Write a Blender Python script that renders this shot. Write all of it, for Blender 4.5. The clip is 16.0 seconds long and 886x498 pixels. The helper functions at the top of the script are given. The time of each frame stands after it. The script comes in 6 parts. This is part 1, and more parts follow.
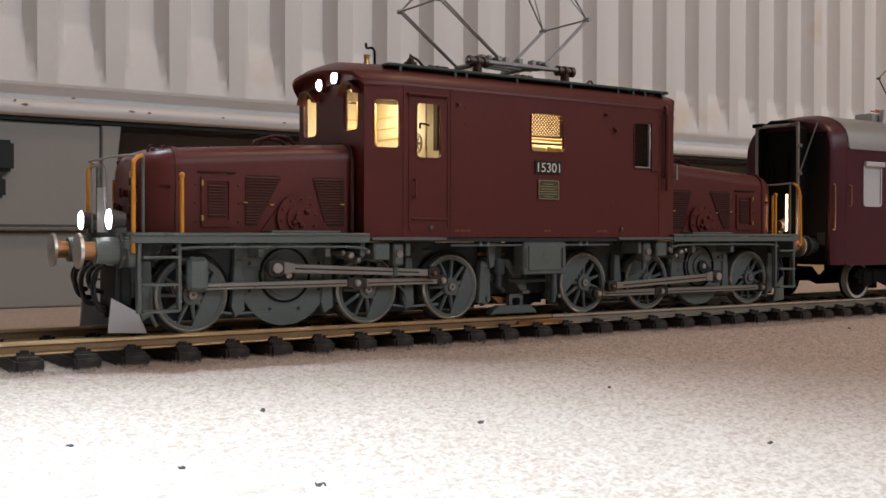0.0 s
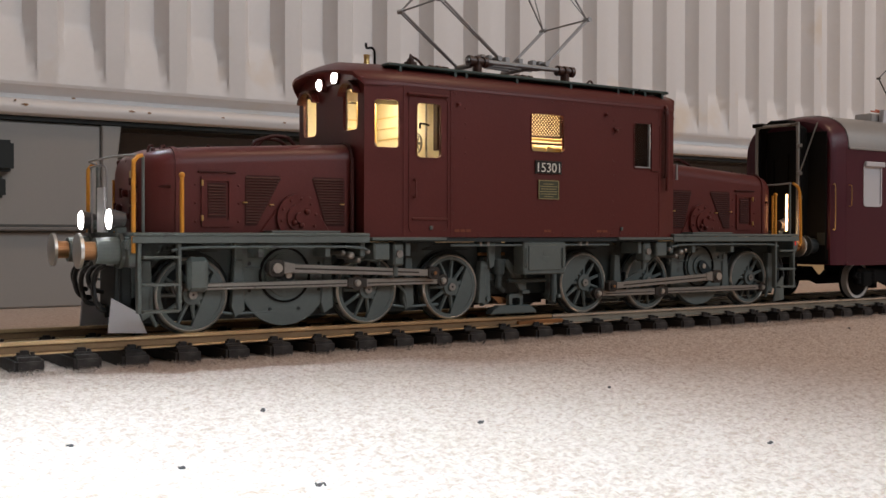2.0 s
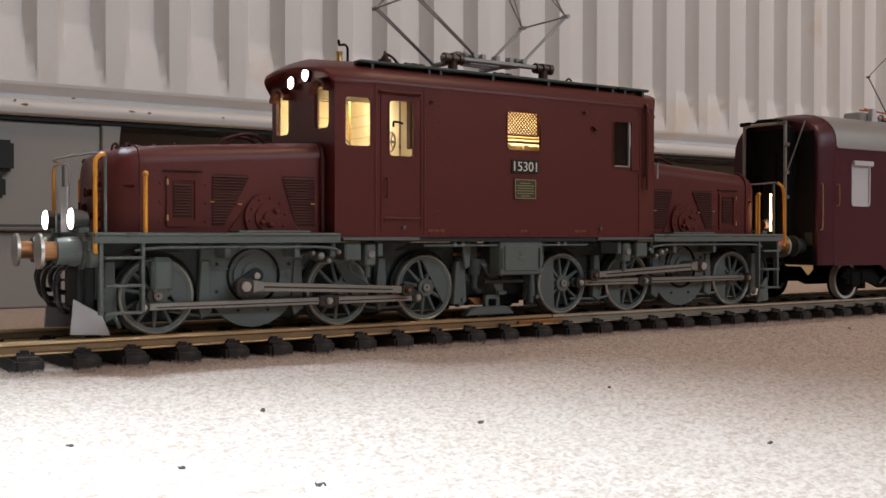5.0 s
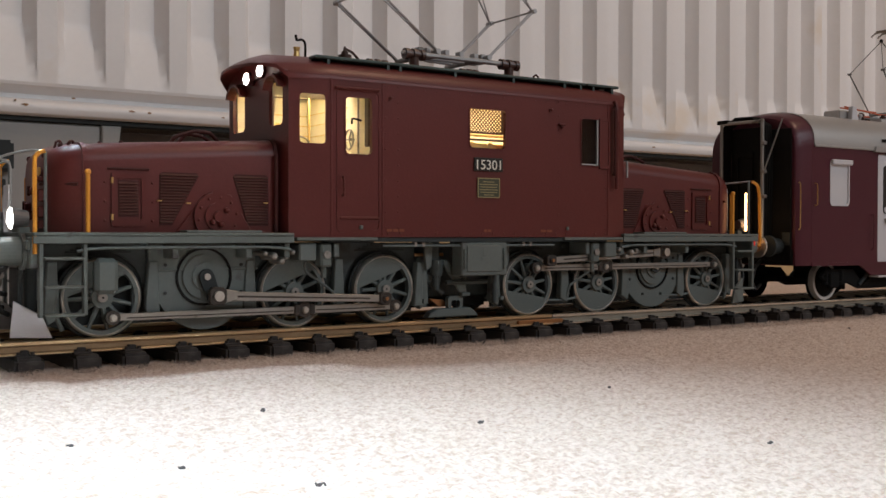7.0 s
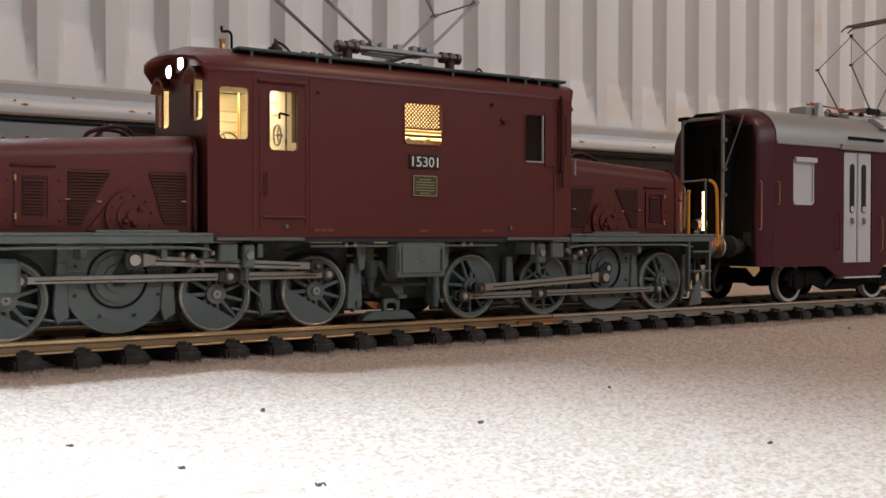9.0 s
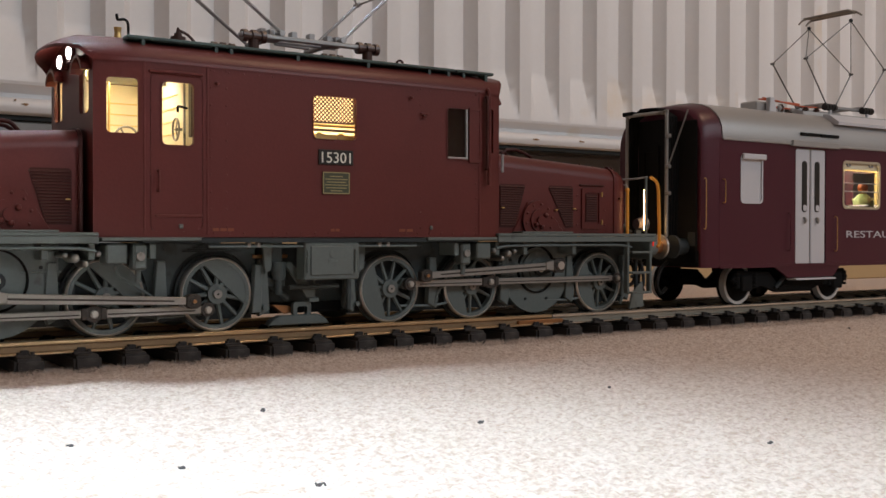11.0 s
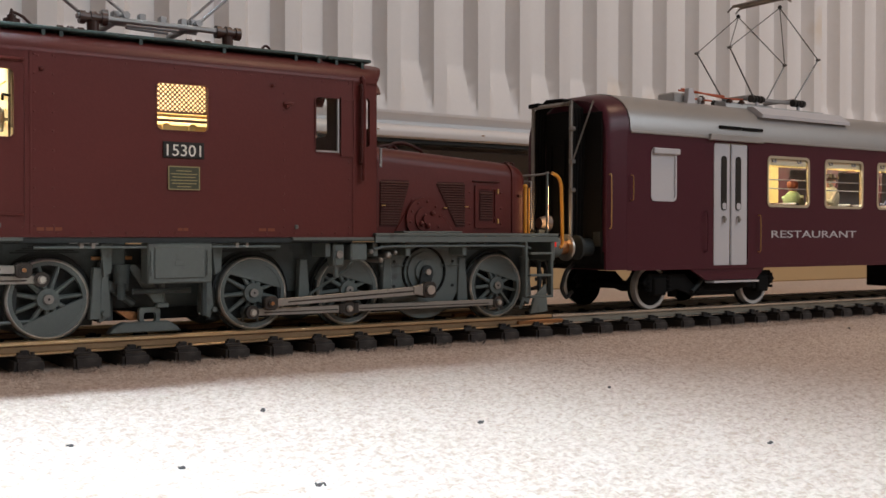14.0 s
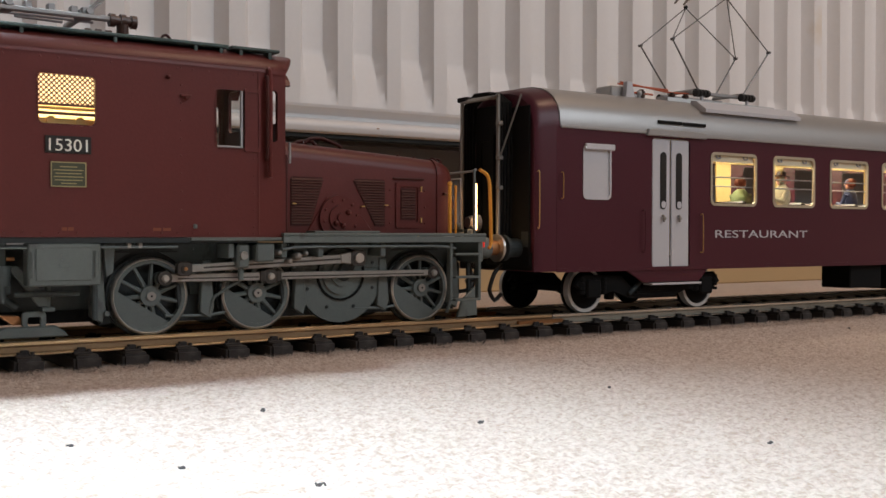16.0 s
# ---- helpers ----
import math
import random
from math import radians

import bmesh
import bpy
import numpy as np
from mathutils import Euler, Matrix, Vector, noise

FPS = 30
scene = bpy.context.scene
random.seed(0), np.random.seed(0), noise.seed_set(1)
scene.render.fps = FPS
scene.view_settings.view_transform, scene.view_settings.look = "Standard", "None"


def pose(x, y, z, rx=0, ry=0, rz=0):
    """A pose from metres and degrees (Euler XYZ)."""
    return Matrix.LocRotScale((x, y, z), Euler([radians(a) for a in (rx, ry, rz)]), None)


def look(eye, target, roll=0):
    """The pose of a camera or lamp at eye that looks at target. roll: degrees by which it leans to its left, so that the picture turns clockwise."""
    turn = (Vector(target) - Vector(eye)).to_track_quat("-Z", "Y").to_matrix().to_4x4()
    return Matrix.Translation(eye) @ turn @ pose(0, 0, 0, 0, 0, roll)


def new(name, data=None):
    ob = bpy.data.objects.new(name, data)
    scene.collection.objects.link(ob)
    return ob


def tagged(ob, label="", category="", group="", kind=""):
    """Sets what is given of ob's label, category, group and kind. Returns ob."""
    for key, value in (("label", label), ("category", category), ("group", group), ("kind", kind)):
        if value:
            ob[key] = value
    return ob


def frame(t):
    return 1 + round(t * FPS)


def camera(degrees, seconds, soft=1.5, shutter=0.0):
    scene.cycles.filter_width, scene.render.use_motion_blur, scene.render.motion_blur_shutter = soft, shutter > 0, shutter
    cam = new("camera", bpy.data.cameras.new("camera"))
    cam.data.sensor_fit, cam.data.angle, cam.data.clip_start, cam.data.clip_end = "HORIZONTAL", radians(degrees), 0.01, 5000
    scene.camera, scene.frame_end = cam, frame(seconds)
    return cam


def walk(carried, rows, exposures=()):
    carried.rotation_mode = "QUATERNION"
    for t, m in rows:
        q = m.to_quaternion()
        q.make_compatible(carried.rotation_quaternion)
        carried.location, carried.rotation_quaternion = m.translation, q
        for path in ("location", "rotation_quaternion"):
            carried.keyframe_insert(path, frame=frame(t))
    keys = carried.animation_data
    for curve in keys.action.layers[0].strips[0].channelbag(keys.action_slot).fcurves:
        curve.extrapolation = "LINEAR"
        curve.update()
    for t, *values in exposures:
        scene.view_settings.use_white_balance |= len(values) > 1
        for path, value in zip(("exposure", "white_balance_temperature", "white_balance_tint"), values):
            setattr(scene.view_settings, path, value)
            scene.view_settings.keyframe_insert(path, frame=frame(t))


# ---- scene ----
# All lengths below are millimetres of the real model railway unless a line says metres.
MM = 0.001

# ---- camera ----
cam = camera(45.93, 16.0, soft=1.5)
EYE = (0.0, -0.4075, 0.048)
AIM = (0.0 + 0.55121, -0.4075 + 0.83426, 0.048 - 0.01351)
walk(cam, [(0.0, look(EYE, AIM, 0.08)), (16.0, look(EYE, AIM, 0.08))], exposures=[(0.0, 0.0), (16.0, 0.0)])

# ---- light: a dim room, an added soft fill lamp behind the viewer, a warm ceiling lamp, cool daylight slanting in over the radiator ----
world = bpy.data.worlds.new("room_dusk")
scene.world = world
world.use_nodes = True
world.node_tree.nodes["Background"].inputs[0].default_value = (0.75, 0.85, 1.0, 1)
world.node_tree.nodes["Background"].inputs[1].default_value = 0.05


def area_lamp(name, eye, target, size_x, size_y, watts, colour, spread=180):
    data = bpy.data.lights.new(name, "AREA")
    data.shape, data.size, data.size_y, data.energy, data.color = "RECTANGLE", size_x, size_y, watts, colour
    data.spread = radians(spread)
    ob = new(name, data)
    ob.matrix_world = look(eye, target)
    return ob


# unseen fill, added to brighten the radiator and the near side of the train
area_lamp("front_fill_light", (1.2, -1.96, 1.35), (1.0, 0.0, 0.85), 2.2, 0.9, 22.0, (0.84, 0.92, 1.0))
area_lamp("ceiling_lamp", (1.1, -0.7, 2.1), (1.1, -0.65, 0.0), 0.35, 0.35, 12.0, (1.0, 0.66, 0.44))
area_lamp("daylight_shaft", (-0.02, 0.395, 1.14), (0.0, -0.275, 0.0), 0.14, 0.14, 1.36, (0.68, 0.86, 1.0), 27)

# ---- materials ----


def material(name, colour, rough=0.5, metal=0.0, vary=0.15, grain=900.0, bump=0.05, wear=None, wear_at=0.62, wear_scale=60.0, coat=0.0, spec=0.5):
    """Paint, metal or plastic: two scales of mottling, a fine bump and, where given, a second colour in worn patches."""
    m = bpy.data.materials.new(name)
    m.use_nodes = True
    nt = m.node_tree
    b = nt.nodes["Principled BSDF"]
    b.inputs["Roughness"].default_value, b.inputs["Metallic"].default_value = rough, metal
    b.inputs["Coat Weight"].default_value = coat
    b.inputs["Specular IOR Level"].default_value = spec
    co = nt.nodes.new("ShaderNodeTexCoord")
    big, fine = nt.nodes.new("ShaderNodeTexNoise"), nt.nodes.new("ShaderNodeTexNoise")
    big.inputs["Scale"].default_value, fine.inputs["Scale"].default_value = wear_scale, grain
    big.inputs["Detail"].default_value, fine.inputs["Detail"].default_value = 6, 3
    for n in (big, fine):
        nt.links.new(co.outputs["Object"], n.inputs["Vector"])
    mix = nt.nodes.new("ShaderNodeMix")
    mix.data_type = "RGBA"
    dark = [c * (1 - vary) for c in colour]
    lite = [min(1, c * (1 + vary)) for c in colour]
    mix.inputs["A"].default_value, mix.inputs["B"].default_value = (*dark, 1), (*lite, 1)
    add = nt.nodes.new("ShaderNodeMath")
    add.operation = "MULTIPLY_ADD"
    nt.links.new(fine.outputs["Fac"], add.inputs[0])
    add.inputs[1].default_value = 0.5
    half = nt.nodes.new("ShaderNodeMath")
    half.operation = "MULTIPLY"
    nt.links.new(big.outputs["Fac"], half.inputs[0])
    half.inputs[1].default_value = 0.5
    nt.links.new(half.outputs[0], add.inputs[2])
    nt.links.new(add.outputs[0], mix.inputs["Factor"])
    out = mix.outputs["Result"]
    if wear:
        ramp = nt.nodes.new("ShaderNodeValToRGB")
        ramp.color_ramp.elements[0].position, ramp.color_ramp.elements[1].position = wear_at, wear_at + 0.09
        nt.links.new(big.outputs["Fac"], ramp.inputs[0])
        over = nt.nodes.new("ShaderNodeMix")
        over.data_type = "RGBA"
        over.inputs["B"].default_value = (*wear, 1)
        nt.links.new(ramp.outputs["Color"], over.inputs["Factor"])
        nt.links.new(out, over.inputs["A"])
        out = over.outputs["Result"]
    nt.links.new(out, b.inputs["Base Color"])
    if bump:
        bp = nt.nodes.new("ShaderNodeBump")
        bp.inputs["Strength"].default_value, bp.inputs["Distance"].default_value = bump, 0.0005
        nt.links.new(fine.outputs["Fac"], bp.inputs["Height"])
        nt.links.new(bp.outputs["Normal"], b.inputs["Normal"])
    return m


def glow(name, colour, strength):
    m = bpy.data.materials.new(name)
    m.use_nodes = True
    b = m.node_tree.nodes["Principled BSDF"]
    b.inputs["Base Color"].default_value = (*colour, 1)
    b.inputs["Emission Color"].default_value = (*colour, 1)
    b.inputs["Emission Strength"].default_value = strength
    return m


def glass(name, colour=(0.95, 0.97, 0.96), rough=0.02):
    m = bpy.data.materials.new(name)
    m.use_nodes = True
    b = m.node_tree.nodes["Principled BSDF"]
    b.inputs["Base Color"].default_value = (*colour, 1)
    b.inputs["Roughness"].default_value = rough
    b.inputs["Transmission Weight"].default_value = 1.0
    b.inputs["IOR"].default_value = 1.4
    return m


RED = material("oxide_red_paint", (0.104, 0.0205, 0.0178), 0.38, vary=0.2, bump=0.1, wear_scale=25, spec=0.32)
RED_DARK = material("dark_oxide_red_paint", (0.05, 0.0105, 0.0085), 0.5, vary=0.1, spec=0.25)
GREY = material("frame_grey_paint", (0.125, 0.148, 0.142), 0.42, vary=0.2, bump=0.04, wear=(0.08, 0.083, 0.08), wear_scale=90, spec=0.35)
# frame grey again, darkened: shade behind the wheels is put into the colour
SHADED_GREY = material("frame_grey_with_shade", (0.062, 0.077, 0.077), 0.5, vary=0.25, wear=(0.04, 0.043, 0.042), wear_scale=80, spec=0.3)
GREY_DARK = material("underframe_grey", (0.03, 0.036, 0.037), 0.6, vary=0.2, spec=0.25)
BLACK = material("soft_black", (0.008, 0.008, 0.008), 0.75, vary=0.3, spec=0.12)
RUBBER = material("black_rubber_hose", (0.01, 0.01, 0.01), 0.35, vary=0.2)
STEEL = material("bare_rod_steel", (0.33, 0.315, 0.29), 0.42, 0.75, vary=0.2, wear=(0.13, 0.115, 0.1), wear_scale=120)
ROD_DARK = material("oily_brown_rod_end", (0.05, 0.043, 0.038), 0.45, 0.4, vary=0.3, wear=(0.09, 0.06, 0.045), wear_scale=200)
TYRE = material("polished_tyre_steel", (0.56, 0.55, 0.52), 0.3, 0.85, vary=0.25, wear=(0.36, 0.34, 0.31), wear_scale=70)
SILVER = material("silvered_pantograph_metal", (0.36, 0.36, 0.365), 0.45, 0.5, vary=0.1)
COPPER = material("coppery_buffer_stock", (0.4, 0.2, 0.09), 0.35, 0.8, vary=0.15)
YELLOW = material("yellow_rail_enamel", (0.7, 0.3, 0.03), 0.4, vary=0.08)
# rail body colours are darkened for shade and dirt in the web
BRASS_RAIL = material("brass_rail", (0.3, 0.205, 0.12), 0.42, 0.75, vary=0.3, wear=(0.12, 0.08, 0.05), wear_scale=45)
# brighter copies for head and foot: polish plus highlights put into the colour
RAIL_LIT_BRASS = material("worn_brass_lit_head_and_foot", (0.62, 0.47, 0.29), 0.3, 0.9, vary=0.25, wear=(0.38, 0.27, 0.16), wear_scale=50)
RAIL_LIT_NICKEL = material("polished_nickel_lit_head_and_foot", (0.7, 0.68, 0.62), 0.25, 0.95, vary=0.15, wear=(0.46, 0.43, 0.37), wear_scale=50)
NICKEL_RAIL = material("nickel_silver_rail", (0.34, 0.32, 0.27), 0.42, 0.75, vary=0.3, wear=(0.14, 0.12, 0.09), wear_scale=45)
SLEEPER = material("dark_brown_sleeper_plastic", (0.022, 0.018, 0.017), 0.7, vary=0.4, grain=500, bump=0.5, wear=(0.05, 0.045, 0.042), wear_scale=110)
MAROON = material("maroon_coach_paint", (0.07, 0.0115, 0.0215), 0.36, vary=0.15, wear_scale=20, spec=0.35)
COACH_ROOF = material("silver_grey_coach_roof", (0.44, 0.435, 0.43), 0.36, 0.6, vary=0.08, bump=0.06)
COACH_WHITE = material("light_grey_door_paint", (0.57, 0.57, 0.6), 0.4, vary=0.05)
GREEN = material("dark_green_walkway_paint", (0.035, 0.06, 0.055), 0.5, vary=0.2)
CREAM = material("cream_cab_lining", (0.8, 0.73, 0.54), 0.55, vary=0.06)
OCHRE = material("ochre_coach_lining", (0.72, 0.55, 0.22), 0.55, vary=0.08)
BROWN = material("brown_insulator_glaze", (0.05, 0.02, 0.014), 0.35, vary=0.25, coat=0.1)
BRASS = material("brass_fitting", (0.72, 0.5, 0.2), 0.32, 0.9, vary=0.1)
LETTER = material("cream_white_lettering", (0.78, 0.76, 0.68), 0.5, vary=0.04)
BRASS_DULL = material("dull_brass_print", (0.34, 0.29, 0.15), 0.45, 0.6, vary=0.1)
PLATE = material("black_number_board", (0.012, 0.011, 0.01), 0.35, vary=0.2)
PLAQUE = material("dark_olive_builders_plaque", (0.05, 0.055, 0.03), 0.4, vary=0.2)
ORANGE = material("faint_orange_stencil", (0.19, 0.05, 0.018), 0.5, vary=0.1)
RADIATOR = material("aged_white_radiator_enamel", (0.84, 0.82, 0.81), 0.4, vary=0.05, grain=300, bump=0.03, wear=(0.8, 0.72, 0.63), wear_at=0.62, wear_scale=11)
RUST = material("rust_chips", (0.32, 0.17, 0.07), 0.8, vary=0.3)
GREY_PANEL = material("warm_grey_panel", (0.34, 0.33, 0.312), 0.55, vary=0.06, wear_scale=14)
# darker copy of the panel grey, with the recess shade in its colour
SHADED_PANEL = material("grey_panel_with_shade", (0.2, 0.195, 0.19), 0.6, vary=0.1, wear_scale=14)
PLASTER = material("room_plaster", (0.42, 0.38, 0.34), 0.85, vary=0.05, wear_scale=5)
TAN_WALL = material("tan_skirting_board", (0.5, 0.34, 0.17), 0.6, vary=0.1, wear_scale=12)
WINDOW_GLASS = glass("window_glass")
LAMP_WHITE = glow("headlamp_glow", (1.0, 0.93, 0.86), 16.0)
LAMP_HALO = material("lamp_rim", (0.12, 0.115, 0.115), 0.4, 0.5)
CAB_GLOW = glow("cab_lamp_glow", (1.0, 0.86, 0.64), 18.0)
ROOM_GLOW = glow("machine_room_glow", (1.0, 0.8, 0.56), 21.0)
COACH_GLOW = glow("coach_lamp_glow", (1.0, 0.87, 0.64), 24.0)
RED_LAMP = glow("red_tail_lens", (0.7, 0.03, 0.02), 0.5)
SKIN = material("pale_figure_paint", (0.65, 0.36, 0.26), 0.6, vary=0.05)
FIG_GREEN = material("green_figure_paint", (0.42, 0.55, 0.28), 0.6, vary=0.05)
FIG_BLUE = material("blue_figure_paint", (0.08, 0.1, 0.2), 0.6, vary=0.05)
FIG_BEIGE = material("beige_figure_paint", (0.55, 0.5, 0.34), 0.6, vary=0.05)
HAIR = material("chestnut_figure_hair", (0.32, 0.09, 0.04), 0.6, vary=0.1)
BRASS_PALE = material("pale_anodised_frame", (0.62, 0.56, 0.42), 0.35, 0.6, vary=0.08)
TYRE_WHITE = material("whitened_wheel_rim", (0.6, 0.6, 0.58), 0.4, 0.3, vary=0.08)
RED_BAR = material("red_conductor_paint", (0.5, 0.1, 0.04), 0.4, vary=0.1)
FLECK = material("dark_lint", (0.09, 0.085, 0.085), 0.9, vary=0.3)


def carpet_material():
    m = bpy.data.materials.new("mottled_beige_carpet")
    m.use_nodes = True
    nt = m.node_tree
    b = nt.nodes["Principled BSDF"]
    b.inputs["Roughness"].default_value = 0.95
    b.inputs["Sheen Weight"].default_value = 0.2
    co = nt.nodes.new("ShaderNodeTexCoord")
    sizes = (1100.0, 620.0, 12.0)
    noises = []
    for s in sizes:
        n = nt.nodes.new("ShaderNodeTexNoise")
        n.inputs["Scale"].default_value, n.inputs["Detail"].default_value = s, 4
        nt.links.new(co.outputs["Object"], n.inputs["Vector"])
        noises.append(n)
    ramp = nt.nodes.new("ShaderNodeValToRGB")
    e = ramp.color_ramp.elements
    e[0].position, e[0].color = 0.36, (0.56, 0.415, 0.325, 1)
    e[1].position, e[1].color = 0.6, (0.76, 0.635, 0.55, 1)
    nt.links.new(noises[1].outputs["Fac"], ramp.inputs[0])
    mix = nt.nodes.new("ShaderNodeMix")
    mix.data_type, mix.blend_type = "RGBA", "MULTIPLY"
    mix.inputs["Factor"].default_value = 0.45
    nt.links.new(ramp.outputs["Color"], mix.inputs["A"])
    nt.links.new(noises[0].outputs["Color"], mix.inputs["B"])
    grey = nt.nodes.new("ShaderNodeValToRGB")
    grey.color_ramp.elements[0].color, grey.color_ramp.elements[1].color = (0.82, 0.82, 0.82, 1), (1, 1, 1, 1)
    grey.color_ramp.elements[0].position, grey.color_ramp.elements[1].position = 0.35, 0.6
    nt.links.new(noises[0].outputs["Fac"], grey.inputs[0])
    nt.links.new(grey.outputs["Color"], mix.inputs["B"])
    speck = nt.nodes.new("ShaderNodeTexNoise")
    speck.inputs["Scale"].default_value, speck.inputs["Detail"].default_value = 240.0, 5
    nt.links.new(co.outputs["Object"], speck.inputs["Vector"])
    pick = nt.nodes.new("ShaderNodeValToRGB")
    pick.color_ramp.elements[0].position, pick.color_ramp.elements[1].position = 0.64, 0.8
    nt.links.new(speck.outputs["Fac"], pick.inputs[0])
    over = nt.nodes.new("ShaderNodeMix")
    over.data_type = "RGBA"
    over.inputs["B"].default_value = (0.4, 0.24, 0.18, 1)
    nt.links.new(pick.outputs["Color"], over.inputs["Factor"])
    nt.links.new(mix.outputs["Result"], over.inputs["A"])
    nt.links.new(over.outputs["Result"], b.inputs["Base Color"])
    bp = nt.nodes.new("ShaderNodeBump")
    bp.inputs["Strength"].default_value, bp.inputs["Distance"].default_value = 0.9, 0.001
    nt.links.new(noises[0].outputs["Fac"], bp.inputs["Height"])
    nt.links.new(bp.outputs["Normal"], b.inputs["Normal"])
    return m


CARPET = carpet_material()

# ---- mesh helpers ----


def part(name, bm, mat, parent=None, label="", smooth=False):
    """Links a bmesh in millimetres as one mesh object, under a thing or a part."""
    bmesh.ops.recalc_face_normals(bm, faces=bm.faces)
    bmesh.ops.scale(bm, vec=(MM, MM, MM), verts=bm.verts)
    me = bpy.data.meshes.new(name)
    bm.to_mesh(me)
    bm.free()
    me.materials.append(mat)
    if smooth:
        for p in me.polygons:
            p.use_smooth = True
        me.set_sharp_from_angle(angle=radians(38))
    ob = new(name, me)
    ob.parent = parent
    if label:
        ob["label"] = label
    return ob


def thing(name, m, label, category, group="", kind=""):
    ob = new(name)
    ob.empty_display_size = 0.01
    ob.matrix_world = m
    return tagged(ob, label, category, group, kind)


def bevel_new(bm, faces, width, segments=2):
    edges = list({e for f in faces for e in f.edges})
    bmesh.ops.bevel(bm, geom=edges, offset=width, segments=segments, affect="EDGES", clamp_overlap=True)


def box(bm, x0, x1, y0, y1, z0, z1, bevel=0.0, segments=1):
    v = [bm.verts.new((x, y, z)) for x in (x0, x1) for y in (y0, y1) for z in (z0, z1)]
    faces = [bm.faces.new([v[i] for i in q]) for q in ((0, 1, 3, 2), (4, 6, 7, 5), (0, 4, 5, 1), (2, 3, 7, 6), (0, 2, 6, 4), (1, 5, 7, 3))]
    if bevel:
        bevel_new(bm, faces, bevel, segments)
    return bm


def rod(bm, p, q, r, seg=10, r2=None):
    """A round bar from p to q, tapered to r2 where given."""
    p, q = Vector(p), Vector(q)
    d = q - p
    turn = d.to_track_quat("Z", "Y").to_matrix().to_4x4()
    turn.translation = (p + q) / 2
    bmesh.ops.create_cone(bm, cap_ends=True, segments=seg, radius1=r, radius2=r if r2 is None else r2, depth=d.length, matrix=turn)
    return bm


def ball(bm, c, r, squash=(1, 1, 1)):
    m = Matrix.Translation(c) @ Matrix.Diagonal((*squash, 1))
    bmesh.ops.create_uvsphere(bm, u_segments=12, v_segments=8, radius=r, matrix=m)
    return bm


def pipe(bm, pts, r, seg=8, smooth_steps=3):
    """A bent round bar swept through pts in one skin, its bends eased."""
    p = [Vector(q) for q in pts]
    if len(p) > 2:
        eased = [p[0]]
        for i in range(len(p) - 1):
            a, b, c, d = p[max(i - 1, 0)], p[i], p[i + 1], p[min(i + 2, len(p) - 1)]
            for k in range(1, smooth_steps + 1):
                u = k / smooth_steps
                q = 0.5 * (2 * b + (c - a) * u * 0.6 + (6 * (c - b) - 0.6 * (2 * (c - a) + (d - b))) * u * u + (0.6 * ((c - a) + (d - b)) - 4 * (c - b)) * u ** 3)
                eased.append(q)
        p = eased
    side = None
    rows = []
    for i, q in enumerate(p):
        t = (p[min(i + 1, len(p) - 1)] - p[max(i - 1, 0)]).normalized()
        if side is None:
            side = t.orthogonal().normalized()
        side = (side - t * side.dot(t)).normalized()
        up = t.cross(side)
        rows.append([q + r * (math.cos(2 * math.pi * k / seg) * side + math.sin(2 * math.pi * k / seg) * up) for k in range(seg)])
    return loft(bm, rows)


def arc(c, r, a0, a1, n):
    return [(c[0] + r * math.cos(radians(a0 + (a1 - a0) * i / n)), c[1] + r * math.sin(radians(a0 + (a1 - a0) * i / n))) for i in range(n + 1)]


def slab(bm, outline, y0, y1, bevel=0.0):
    """A plate: the outline in x and z, from y0 to y1."""
    a = [bm.verts.new((x, y0, z)) for x, z in outline]
    b = [bm.verts.new((x, y1, z)) for x, z in outline]
    faces = [bm.faces.new(a), bm.faces.new(b[::-1])]
    for i in range(len(a)):
        j = (i + 1) % len(a)
        faces.append(bm.faces.new((a[i], b[i], b[j], a[j])))
    if bevel:
        edges = [e for e in faces[0].edges] + [e for e in faces[1].edges]
        bmesh.ops.bevel(bm, geom=edges, offset=bevel, segments=1, affect="EDGES", clamp_overlap=True)
    return bm


def round_rect(x0, x1, z0, z1, r, n=4):
    return arc((x1 - r, z1 - r), r, 0, 90, n) + arc((x0 + r, z1 - r), r, 90, 180, n) + arc((x0 + r, z0 + r), r, 180, 270, n) + arc((x1 - r, z0 + r), r, 270, 360, n)


def disc(bm, x, z, y0, y1, r, seg=32):
    return rod(bm, (x, y0, z), (x, y1, z), r, seg)


def ring(bm, outer, inner, y0, y1):
    """A frame between two outlines of equal count in x and z."""
    n = len(outer)
    v = [[bm.verts.new((x, y, z)) for x, z in o] for o, y in ((outer, y0), (inner, y0), (inner, y1), (outer, y1))]
    for k in range(4):
        a, b = v[k], v[(k + 1) % 4]
        for i in range(n):
            j = (i + 1) % n
            bm.faces.new((a[i], a[j], b[j], b[i]))
    return bm


def circle_ring(bm, x, z, r1, r0, y0, y1, seg=40):
    return ring(bm, arc((x, z), r1, 0, 360 - 360 / seg, seg - 1), arc((x, z), r0, 0, 360 - 360 / seg, seg - 1), y0, y1)


